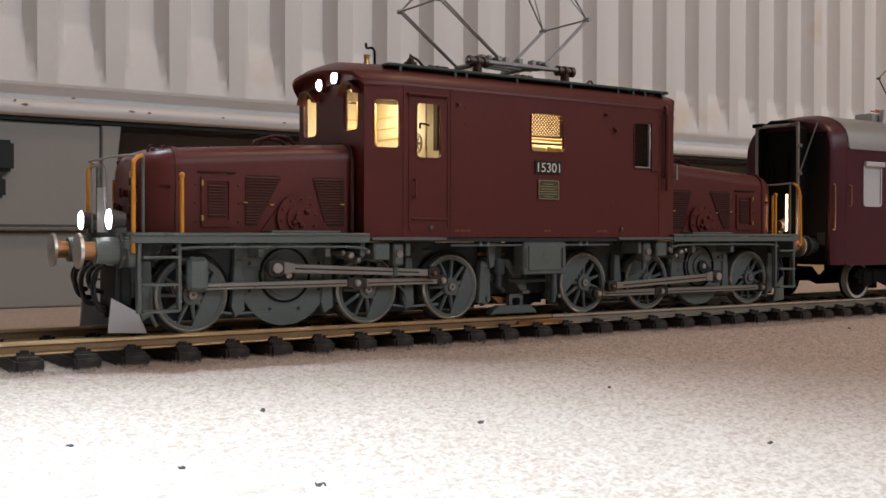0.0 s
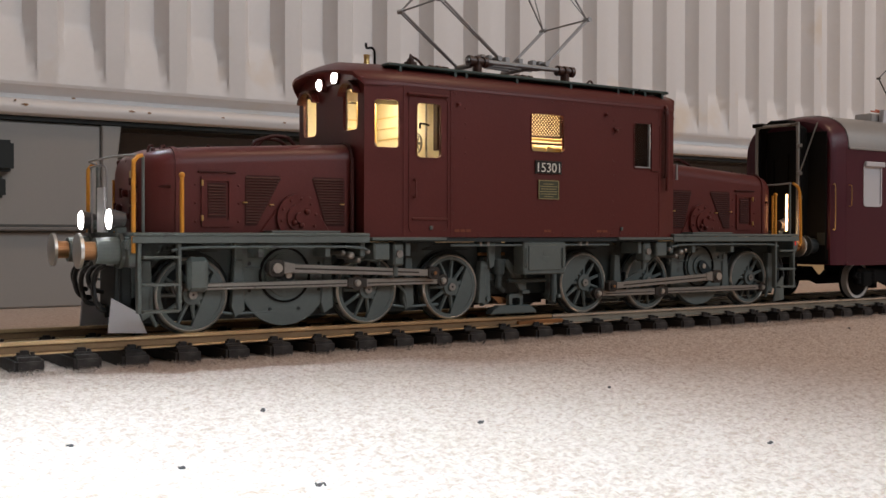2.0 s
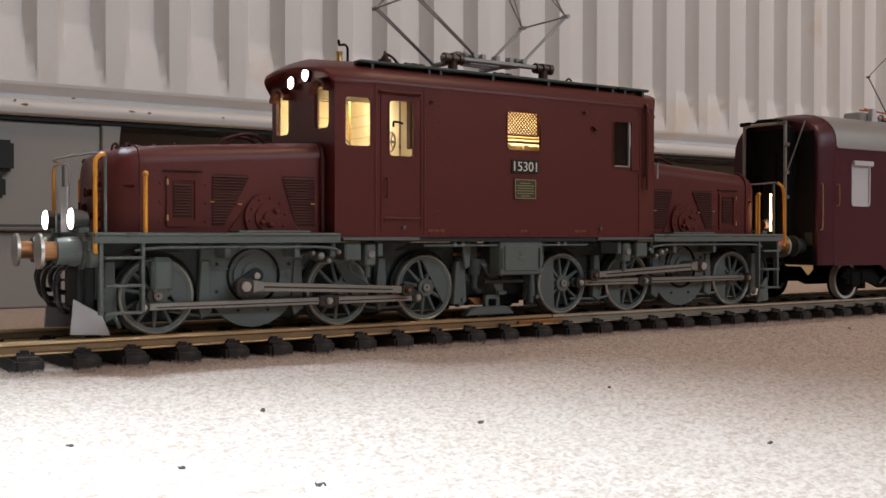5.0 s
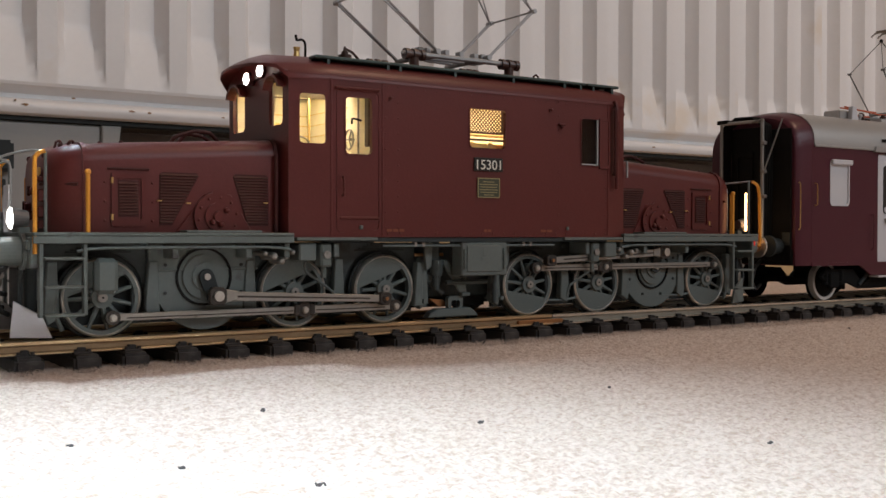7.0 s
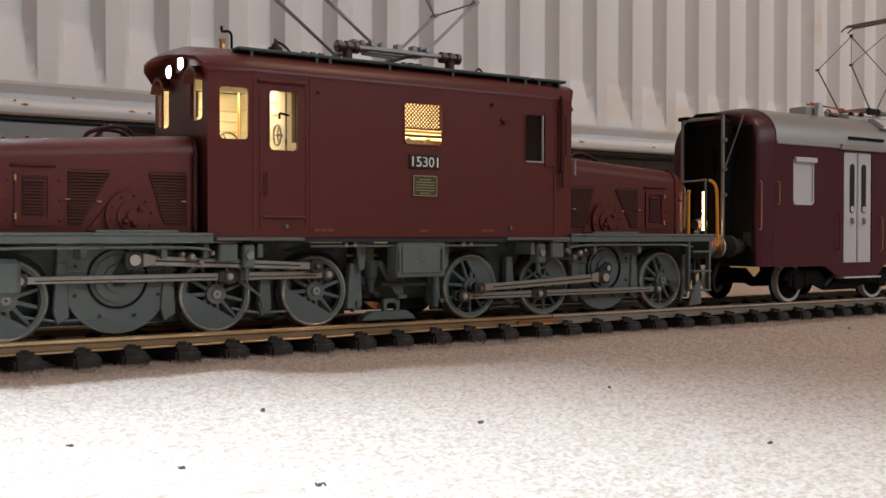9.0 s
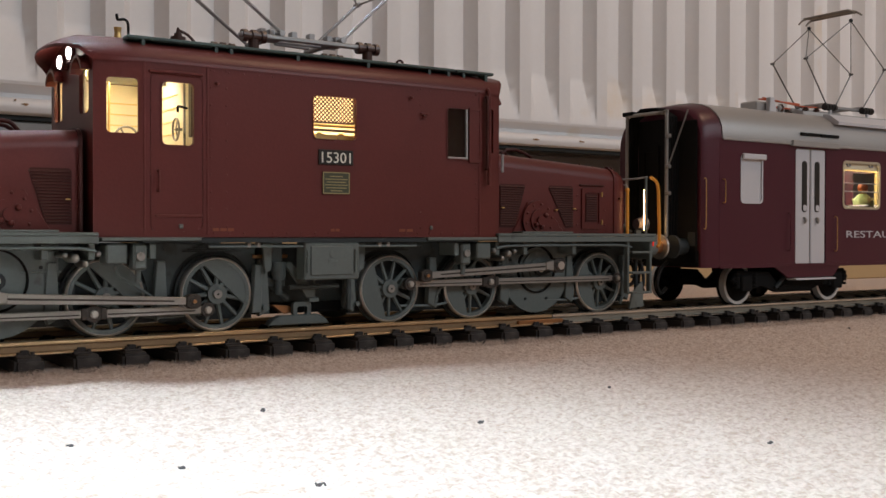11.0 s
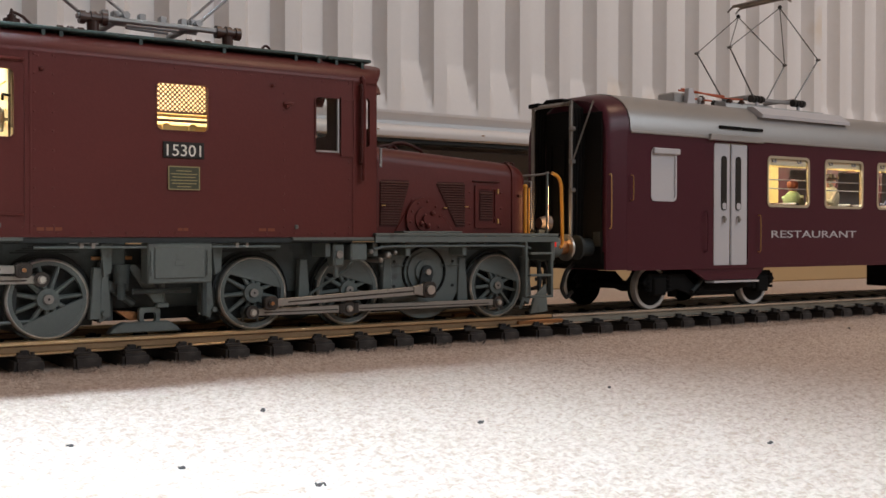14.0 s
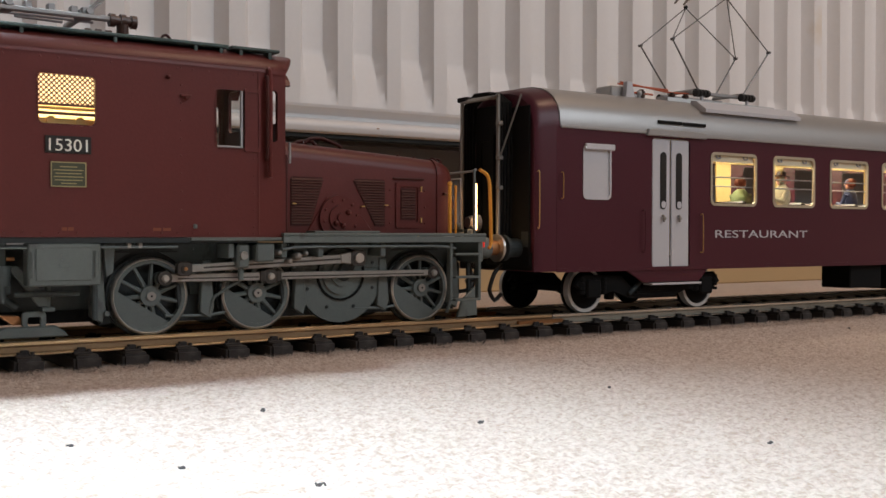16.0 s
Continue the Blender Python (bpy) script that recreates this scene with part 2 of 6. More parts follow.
def panel(bm, x0, x1, z0, z1, holes, y0, y1, r=1.5):
    """A wall plate with openings that go through it; holes as (x0, x1, z0, z1), their corners rounded."""
    xs = sorted({x0, x1, *[h[0] for h in holes], *[h[1] for h in holes]})
    zs = sorted({z0, z1, *[h[2] for h in holes], *[h[3] for h in holes]})
    solid = {}
    for i in range(len(xs) - 1):
        for k in range(len(zs) - 1):
            cx, cz = (xs[i] + xs[i + 1]) / 2, (zs[k] + zs[k + 1]) / 2
            solid[i, k] = not any(h[0] < cx < h[1] and h[2] < cz < h[3] for h in holes)
    cache = {}

    def v(i, k, y):
        if (i, k, y) not in cache:
            cache[i, k, y] = bm.verts.new((xs[i], y, zs[k]))
        return cache[i, k, y]
    for (i, k), s in solid.items():
        if not s:
            continue
        bm.faces.new((v(i, k, y0), v(i + 1, k, y0), v(i + 1, k + 1, y0), v(i, k + 1, y0)))
        bm.faces.new((v(i, k, y1), v(i, k + 1, y1), v(i + 1, k + 1, y1), v(i + 1, k, y1)))
        for di, dk, a, b in ((-1, 0, (i, k), (i, k + 1)), (1, 0, (i + 1, k), (i + 1, k + 1)), (0, -1, (i, k), (i + 1, k)), (0, 1, (i, k + 1), (i + 1, k + 1))):
            if not solid.get((i + di, k + dk), False):
                bm.faces.new((v(*a, y0), v(*b, y0), v(*b, y1), v(*a, y1)))
    for hx0, hx1, hz0, hz1 in holes:
        for cx, cz, sx, sz, a0 in ((hx0, hz0, 1, 1, 180), (hx1, hz0, -1, 1, 270), (hx1, hz1, -1, -1, 0), (hx0, hz1, 1, -1, 90)):
            pts = [(cx, cz)] + arc((cx + sx * r, cz + sz * r), r, a0, a0 + 90, 4)
            slab(bm, pts, y0, y1)
    return bm


def moved(bm, m):
    bmesh.ops.transform(bm, matrix=m, verts=bm.verts)
    return bm


def loft(bm, sections):
    """A skin through equal-count open or closed outlines of 3D points, with end caps."""
    rows = [[bm.verts.new(p) for p in s] for s in sections]
    n = len(rows[0])
    for a, b in zip(rows, rows[1:]):
        for i in range(n):
            j = (i + 1) % n
            bm.faces.new((a[i], a[j], b[j], b[i]))
    bm.faces.new(rows[0])
    bm.faces.new(rows[-1][::-1])
    return bm


def lettering(name, text, size, m, mat, parent, width=None, label=""):
    """Raised letters, turned into a mesh; size is the height of a capital."""
    cu = bpy.data.curves.new(name, "FONT")
    cu.body, cu.size, cu.extrude, cu.align_x = text, size * MM * 1.38, 0.12 * MM, "LEFT"
    cu.resolution_u = 4
    tmp = new(name, cu)
    bpy.context.view_layer.update()
    me = bpy.data.meshes.new_from_object(tmp.evaluated_get(bpy.context.evaluated_depsgraph_get()))
    bpy.data.objects.remove(tmp)
    if width:
        xs = [v.co.x for v in me.vertices]
        k = width * MM / (max(xs) - min(xs))
        x0 = min(xs)
        for v in me.vertices:
            v.co.x = (v.co.x - x0) * k
    me.materials.clear()
    me.materials.append(mat)
    ob = new(name, me)
    ob.parent = parent
    ob.matrix_local = m
    if label:
        ob["label"] = label
    return ob


def new_bm():
    return bmesh.new()

# ---- structure: carpet, room, radiator ----


def build_carpet():
    def steps(lo, a, b, hi, fine, coarse):
        return np.concatenate([np.arange(lo, a, coarse), np.arange(a, b, fine), np.arange(b, hi + coarse, coarse)])
    xs = steps(-1700, -60, 760, 2500, 1.25, 60.0)
    ys = steps(-1950, -300, 40, 420, 1.15, 46.0)
    gx, gy = np.meshgrid(xs, ys, indexing="ij")
    rng = np.random.default_rng(4)
    gz = np.zeros_like(gx)
    fine = (gx > -60) & (gx < 760) & (gy > -300) & (gy < 40)
    tuft = rng.random(gx.shape) * 1.7
    tuft = tuft * 0.6 + np.roll(tuft, 1, 0) * 0.25 + np.roll(tuft, 1, 1) * 0.15
    gz = np.where(fine, tuft - 1.3, 0.0)
    gz += 0.5 * np.sin(gx / 31.0 + 0.7 * np.sin(gy / 23.0)) * np.sin(gy / 27.0) * fine
    gz -= 0.3
    verts = np.stack([gx, gy, gz], -1).reshape(-1, 3) * MM
    nx, ny = gx.shape
    i, j = np.meshgrid(np.arange(nx - 1), np.arange(ny - 1), indexing="ij")
    a = (i * ny + j).ravel()
    quads = np.stack([a, a + ny, a + ny + 1, a + 1], -1)
    me = bpy.data.meshes.new("floor")
    me.vertices.add(len(verts))
    me.vertices.foreach_set("co", verts.ravel())
    me.loops.add(quads.size)
    me.loops.foreach_set("vertex_index", quads.ravel())
    me.polygons.add(len(quads))
    me.polygons.foreach_set("loop_start", np.arange(0, quads.size, 4))
    me.polygons.foreach_set("loop_total", np.full(len(quads), 4))
    me.update(calc_edges=True)
    me.validate()
    me.materials.append(CARPET)
    return tagged(new("floor", me), "short-pile speckled beige carpet, brightly lit by daylight in front", "carpet", kind="structure")


build_carpet()


def build_pile():
    """Short loose fibres that stand out of the carpet, thicker along the track."""
    rng = np.random.default_rng(11)
    n1, n2 = 3000, 14000
    x = np.concatenate([rng.uniform(20, 640, n1), rng.uniform(60, 680, n2)])
    y = np.concatenate([rng.uniform(-262, -22, n1), -26 - np.abs(rng.normal(0, 7, n2))])
    h = rng.uniform(0.5, 1.3, n1 + n2)
    h[:n1] *= 0.6
    h[n1:] *= 1.5
    a = rng.uniform(0, 2 * math.pi, n1 + n2)
    lean = rng.uniform(0.4, 1.9, n1 + n2) * h
    w = rng.uniform(0.07, 0.16, n1 + n2)
    base = -0.45
    verts = np.empty((n1 + n2, 4, 3))
    for k in range(3):
        b = a + 2.094 * k
        verts[:, k] = np.stack([x + w * np.cos(b), y + w * np.sin(b), np.full_like(x, base)], -1)
    verts[:, 3] = np.stack([x + lean * np.cos(a), y + lean * np.sin(a), base + h + 0.3], -1)
    verts = verts.reshape(-1, 3) * MM
    i = np.arange(n1 + n2) * 4
    tris = np.concatenate([np.stack([i + p, i + q, i + 3], -1) for p, q in ((0, 1), (1, 2), (2, 0))])
    me = bpy.data.meshes.new("carpet_pile")
    me.vertices.add(len(verts))
    me.vertices.foreach_set("co", verts.ravel())
    me.loops.add(tris.size)
    me.loops.foreach_set("vertex_index", tris.ravel().astype(np.int32))
    me.polygons.add(len(tris))
    me.polygons.foreach_set("loop_start", np.arange(0, tris.size, 3))
    me.polygons.foreach_set("loop_total", np.full(len(tris), 3))
    me.update(calc_edges=True)
    me.validate()
    me.materials.append(CARPET)
    return tagged(new("carpet_pile", me), "short loose beige fibres standing out of the carpet", "carpet pile", kind="stuff")


build_pile()


def structure(name, x0, x1, y0, y1, z0, z1, mat, label, category):
    return tagged(part(name, box(new_bm(), x0, x1, y0, y1, z0, z1), mat), label, category, kind="structure")


tagged(part("wall_north", panel(new_bm(), -1740, 2540, -2, 2400, [(-180, 140, 1000, 1300)], 400, 440, r=4), PLASTER), "plain pale plaster wall with a small high window opening", "wall", kind="structure")
structure("wall_west", -1740, -1700, -1950, 440, -2, 2400, PLASTER, "plain pale plaster room wall", "wall")
structure("wall_east", 2500, 2540, -1950, 440, -2, 2400, PLASTER, "plain pale plaster room wall", "wall")
structure("ceiling", -1740, 2540, -1990, 440, 2400, 2440, PLASTER, "plain pale ceiling", "ceiling")
# the opening is made up too, only to hold the fill lamp
tagged(part("wall_south", panel(new_bm(), -1740, 2540, -2, 2400, [(60, 2340, 860, 1840)], -1990, -1950, r=4), PLASTER), "plain pale plaster wall with an added wide opening for the fill lamp", "wall", kind="structure")
tagged(part("baseboard", box(new_bm(), 213, 1700, 309, 320, -1, 46, 2), TAN_WALL), "plain tan wooden plinth board under the radiator", "skirting board", kind="structure")

PITCH, RAD_Y = 43.5, 300.0


def recess(x):
    """Depth of a flute across the panel: flat, flank, flat, flank."""
    u = (x - 346.5 + 6.0) % PITCH
    if u < 7:
        return 11.5 * u / 7
    if u < 24:
        return 11.5
    if u < 31:
        return 11.5 * (31 - u) / 7
    return 0.0


def build_radiator():
    rad = thing("radiator", Matrix(), "aged white enamelled steel radiator with fluted front", "radiator")
    base = 346.5 - 6
    marks = (0.0, 1.0, 6.0, 7.0, 8.4, 15, 22.6, 24, 25, 30, 31, 32.2, 37, 42.4)
    xs = [base + PITCH * k + m for k in range(-12, 25) for m in marks]
    zs = [146, 148, 151, 156, 162, 168, 174, 180, 184, 187, 190, 196, 240, 300, 370, 450]
    bm = new_bm()
    grid = []
    for x in xs:
        col = []
        for z in zs:
            d = min(recess(x), 11.5 * max(0.0, min(1.0, (z - 147) / 40.0)))
            col.append(bm.verts.new((x, RAD_Y + d, z)))
        grid.append(col)
    back = [[bm.verts.new((x, RAD_Y + 17, z)) for z in (zs[0], zs[-1])] for x in (xs[0], xs[-1])]
    for a, b in zip(grid, grid[1:]):
        for i in range(len(zs) - 1):
            bm.faces.new((a[i], b[i], b[i + 1], a[i + 1]))
    bm.faces.new((back[0][0], back[1][0], back[1][1], back[0][1]))
    part("fluted_panel", bm, RADIATOR, rad, smooth=True)
    x0, x1 = xs[0], xs[-1]
    # bottom rail: a hollow shadow line, then a rolled lip
    prof = [(317, 146), (300, 146), (300.6, 144), (305, 141.5), (309, 139), (309, 136.6), (304.5, 135.2), (299.5, 134), (297.2, 131.4), (297, 128.6), (298.6, 125.8), (302, 124.6), (317, 124.6)]
    bm = new_bm()
    loft(bm, [[(x, y, z) for y, z in prof] for x in (x0, x1)])
    part("bottom_rail", bm, RADIATOR, rad, "rolled lower edge with chipped enamel", smooth=True)
    bm = box(new_bm(), x0, x1, 304, 316, 121.4, 124.4, 0.4)
    part("seam_strip", bm, GREY_DARK, rad, "dark seam under the rolled edge")
    rnd = random.Random(9)
    for x, z, w, h in ((146, 131, 9, 3.0), (176, 137, 5, 2.2), (214, 131, 8, 2.4), (226, 130.5, 5, 3), (279, 130.6, 6, 2), (326, 130, 5, 2.2), (140, 133.5, 2.5, 1.2), (505, 130, 7, 2), (560, 130, 14, 3), (613, 130.5, 16, 3), (405, 130, 4, 2), (700, 130, 10, 2.4)):
        w, h = w * 0.6, h * 0.6
        pts = [(x + w / 2 * math.cos(a) * rnd.uniform(0.35, 1.2), z + h / 2 * math.sin(a) * rnd.uniform(0.35, 1.2)) for a in [k * 0.524 for k in range(12)]]
        part("rust_chip", slab(new_bm(), pts, 296.6, 298.8), RUST, rad)
    for k in range(-6, 16):
        x = 165 + k * 61
        part("wall_bracket", box(new_bm(), x, x + 9, 317, 399, 150, 170, 1), RADIATOR, rad)
    return rad


build_radiator()

# the low grey cabinet end that stands under the radiator, and the recess beside it
cabinet = thing("cabinet", Matrix(), "low warm-grey cabinet end standing under the radiator", "cabinet")
part("end_panel", box(new_bm(), -400, 196, 306, 380, 53, 121.2, 1.5), GREY_PANEL, cabinet)
part("front_stile", slab(new_bm(), [(196.1, 121.0), (209, 121.0), (201.5, 53.5), (196.1, 53.5)], 304, 378, 0.8), GREY_PANEL, cabinet, "paler bevelled edge of the panel")
part("plinth", box(new_bm(), -400, 210, 309, 384, 0, 50, 1), GREY_PANEL, cabinet)
part("shelf_edge", box(new_bm(), -400, 212, 303, 384, 50.2, 52.8, 0.8), SHADED_PANEL, cabinet)
part("hinge", box(new_bm(), 90, 139.5, 298, 305.8, 88, 108, 2, 2), GREY_DARK, cabinet, "dark hinge block")
part("hinge", box(new_bm(), 90, 134.5, 298, 305.8, 71, 85, 2, 2), GREY_DARK, cabinet, "dark hinge block")
tagged(part("back_panel", box(new_bm(), 212, 1500, 372, 386, 46, 124, 1), SHADED_PANEL), "grey panel in the recess under the radiator, shade put into its colour", "panel", kind="structure")

# ---- track ----
RAIL_TOP = 10.3
NEAR_RAIL, FAR_RAIL = -19.8, 34.0
JOINT_X = 318.0


def rail_profile(y, top):
    half = [(2.6, top - 4.7), (2.6, top - 4.2), (0.7, top - 3.6), (0.6, top - 1.9), (1.5, top - 1.5), (1.55, top - 0.75), (1.25, top - 0.4)]
    return [(y + a, z) for a, z in half] + [(y - a, z) for a, z in reversed(half)]


def build_track():
    track = thing("railway_track", Matrix(), "straight model railway track with dark sleepers lying on carpet", "track")
    for y in (NEAR_RAIL, FAR_RAIL):
        for x0, x1, mat, lab in ((-500, JOINT_X - 0.6, BRASS_RAIL, "brass-coloured rail"), (JOINT_X, 1500, NICKEL_RAIL, "bright nickel rail")):
            bm = new_bm()
            loft(bm, [[(x, yy, z) for yy, z in rail_profile(y, RAIL_TOP)] for x in (x0, x1)])
            rail = part("rail", bm, mat, track, lab)
            bright = RAIL_LIT_BRASS if mat == BRASS_RAIL else RAIL_LIT_NICKEL
            part("rail_head", box(new_bm(), x0, x1, y - 1.65, y + 1.65, RAIL_TOP - 1.5, RAIL_TOP + 0.05, 0.3), bright, rail, "worn running surface, its highlight put into the colour")
            # foot takes the bright copy as well, for the light along its top
            part("rail_foot", box(new_bm(), x0, x1, y - 2.7, y + 2.7, RAIL_TOP - 4.8, RAIL_TOP - 4.0, 0.2), bright, rail)
        bm = box(new_bm(), JOINT_X - 21, JOINT_X + 6, y - 2.1, y + 2.1, RAIL_TOP - 4.4, RAIL_TOP - 2.2, 0.4)
        part("rail_joiner", bm, COPPER, track, "coppery rail joiner")
    # one sleeper and one chair, shared by all the repeats
    y0, y1 = NEAR_RAIL - 9.6, FAR_RAIL + 9.6
    sl = new_bm()
    box(sl, -4.9, 4.9, y0, y1, -1.2, 4.9, 1.0, 2)
    for y in (NEAR_RAIL - 6.6, NEAR_RAIL + 12, FAR_RAIL - 9, FAR_RAIL + 7):
        box(sl, -3.6, 3.6, y - 2, y + 2, 4.9, 5.3, 0.2)
    first = part("sleeper", sl, SLEEPER, track)
    ch = new_bm()
    for s in (-1, 1):
        box(ch, -3.4, 3.4, s * 3.0 - 1.7, s * 3.0 + 1.7, 4.9, 5.9, 0.3)
        slab(ch, [(-1.6, 5.8), (1.6, 5.8), (1.2, 7.3), (-1.2, 7.3)], s * 2.0 - 1.1, s * 2.0 + 1.1)
        for x in (-2.3, 2.3):
            rod(ch, (x, s * 3.6, 5.7), (x, s * 3.6, 6.8), 0.8, 6)
    first_chair = part("rail_chair", ch, SLEEPER, track)
    for n in range(76):
        x = -148.0 + 18.95 * n
        jog = (n * 37 % 11 - 5) * 0.12
        ob = first if n == 0 else new("sleeper", first.data)
        ob.parent = track
        ob.matrix_local = pose((x + jog) * MM, 0, (n * 53 % 7 - 3) * 0.05 * MM, 0, 0, (n * 29 % 9 - 4) * 0.25)
        for y in (NEAR_RAIL, FAR_RAIL):
            co = first_chair if n == 0 and y == NEAR_RAIL else new("rail_chair", first_chair.data)
            co.parent = track
            co.matrix_local = pose((x + jog) * MM, y * MM, 0)
    return track


build_track()

# loose dark lint on the carpet
for x, y, w in ((89.8, -229.6, 3.2), (468, -76, 3.0), (154, -192, 2.6), (193, -250.7, 2.4), (59, -167, 2.0), (72.5, -202, 2.2), (114.8, -145.5, 1.9), (224, -163, 1.4)):
    bm = new_bm()
    rnd = random.Random(int(x))
    pts = [(x + 0.5 * w * (k / 4 - 0.5) + rnd.uniform(-0.3, 0.3), y + rnd.uniform(-0.5, 0.5), 0.2 + rnd.uniform(0.0, 0.8)) for k in range(5)]
    pipe(bm, pts, 0.2, 6)
    ball(bm, pts[2], 0.42, (1.4, 0.9, 0.9))
    tagged(part("lint", bm, FLECK), "small dark scrap of lint on the carpet", "lint", "scraps on the carpet")

# ---- locomotive ----
LOCO_X = 299.0
WHEEL_R, WHEEL_Z = 14.6, 24.9
AXLES = (-158.5, -81.7, -39.0, 39.0, 81.7, 158.5)
JACK_X, JACK_Z = 119.5, 31.8
CRANK = 7.8
PHASE = {-1: 157.0, 1: -44.0}
BODY_Y = 33.0

loco = thing("electric_locomotive", pose(LOCO_X * MM, 0, 0), "dark red model electric locomotive with grey running gear, cab lights on", "locomotive")

# body sides
SIDE_WINDOWS = [(-64.8, -52.8, 80.8, 103.8), (-3.7, 15.6, 86.2, 103.3), (60.0, 72.5, 80.8, 102.6)]
S0, S1 = -71.5, 77.0      # straight part of the body
E0, E1 = -88.8, 89.5      # body ends
END_Y = 30.5
for sy, name in ((-1, "near"), (1, "far")):
    bm = panel(new_bm(), S0, S1, 47.0, 112.0, SIDE_WINDOWS, sy * BODY_Y, sy * (BODY_Y - 1.4), r=1.8)
    part("body_side", bm, RED, loco)


def angled_panel(xa, ya, xb, yb, z0, z1, holes, r=1.5, thick=1.4):
    """A wall plate from (xa, ya) to (xb, yb) in plan; holes by the distance along it."""
    d = Vector((xb - xa, yb - ya))
    bm = panel(new_bm(), 0, d.length, z0, z1, holes, 0, thick, r)
    return moved(bm, Matrix.Translation((xa, ya, 0)) @ Matrix.Rotation(math.atan2(d.y, d.x), 4, "Z"))


for sx in (-1, 1):
    edge, end = (S0, E0) if sx < 0 else (S1, E1)
    length = math.hypot(end - edge, BODY_Y - END_Y)
    for sy in (-1, 1):
        hole = [(length - 15.6, length - 4.6, 84.4, 104.2)] if sx < 0 else [(5.5, 9.0, 84, 104)]
        a, b = ((edge, sy * BODY_Y), (end, sy * END_Y))
        if (sx < 0) == (sy < 0):
            hole2 = [(length - h[1], length - h[0], h[2], h[3]) for h in hole]
            bm = angled_panel(*b, *a, 47, 112, hole2)
        else:
            bm = angled_panel(*a, *b, 47, 112, hole)
        part("cab_side", bm, RED, loco)
    holes = [(END_Y - 26.3, END_Y - 13.3, 92.0, 109.6), (END_Y + 12.0, END_Y + 25.0, 92.0, 109.6)]
    if sx < 0:
        bm = angled_panel(end, END_Y, end, -END_Y, 47, 112.5, holes, 2.2)
    else:
        bm = angled_panel(end, -END_Y, end, END_Y, 47, 112.5, holes, 2.2)
    part("cab_front", bm, RED, loco)
    # arched brow over the windows, with the gable above
    gable = [(-END_Y, 112.4)] + [(y, 112.6 + 8.4 * (1 - (y / END_Y) ** 2) ** 0.8) for y in np.linspace(-END_Y, END_Y, 15)] + [(END_Y, 112.4)]
    bm = slab(new_bm(), gable, 0, 1.4)
    moved(bm, Matrix.Translation((end + (0 if sx < 0 else -0.0), 0, 0)) @ Matrix.Rotation(radians(90), 4, "Z"))
    part("cab_gable", bm, RED, loco)
    for yc in (-19.8, 18.5):
        arch = arc((yc, 104.0), 8.6, 160, 20, 8) + arc((yc, 104.0), 7.4, 20, 160, 8)
        bm = slab(new_bm(), arch, -0.6, 3.4)
        moved(bm, Matrix.Translation((end if sx < 0 else end, 0, 0)) @ Matrix.Rotation(radians(90 if sx < 0 else -90), 4, "Z") @ (Matrix() if sx < 0 else Matrix.Scale(-1, 4, (1, 0, 0))))
        part("window_brow", bm, RED, loco)

# roof: arched skin with a soft shoulder, narrowing to the cab ends


def roof_section(x, half, rise=0.0, thin=2.0):
    ys = np.linspace(-half, half, 25)
    top = [(x, y, 111.2 + rise + 3.4 * min(1, (1 - abs(y) / half) / 0.07) ** 0.6 + 8.4 * (1 - (abs(y) / half) ** 2.2)) for y in ys]
    low = [(x, y, z - thin if abs(y) < half - 0.1 else z - 1.0) for x, y, z in reversed(top)]
    return top + low


def roof_tip(x, half, drop, thin=1.6):
    """The same crown, cut narrower: the overhang rounds off in plan."""
    top = [(x, y, 114.4 + 8.4 * (1 - (abs(y) / 33.2) ** 2.2) - drop) for y in np.linspace(-half, half, 25)]
    return top + [(x, y, z - thin) for x, y, z in reversed(top)]


bm = new_bm()
loft(bm, [roof_tip(-99.8, 7, 5.6, 1.0), roof_tip(-98.6, 15, 4.6, 1.1), roof_tip(-96.2, 22.5, 3.2, 1.3), roof_tip(-93.0, 28.0, 1.8, 1.6), roof_section(-88.8, 31.2, -0.6), roof_section(S0, 33.25), roof_section(S1, 33.25), roof_section(89.0, 31.2, -0.3), roof_tip(92.5, 28.0, 0.8), roof_tip(95.5, 22.5, 0.9, 1.3), roof_tip(97.6, 15, 1.0, 1.1), roof_tip(98.6, 7, 1.1, 1.0)])
part("roof", bm, RED, loco, smooth=True)
for x in (-47.5, 77.0, S0 + 0.2):
    part("panel_joint", box(new_bm(), x - 0.4, x + 0.4, -33.25, -33, 48, 111, 0.1), RED, loco)
bm = new_bm()
for x in (-46.2, -40, 46.5, 75.2):
    for z in np.arange(51, 110, 6.5):
        ball(bm, (x, -33.05, z), 0.4, (1, 0.6, 1))
for x in np.arange(-45, 76, 6.0):
    ball(bm, (x, -33.05, 48.6), 0.45, (1, 0.6, 1))
    ball(bm, (x, -33.05, 109), 0.3, (1, 0.6, 1))
tagged(part("rivets", bm, RED, loco), kind="stuff")
for x, z in ((-44, 104.5), (41.5, 105.5), (48, 98)):
    part("side_hook", ball(new_bm(), (x, -33.8, z), 0.9, (1, 1, 0.8)), RED, loco)
part("gutter_hook", box(new_bm(), 46, 50, -34.4, -33.1, 98.6, 99.6, 0.2), RED, loco)

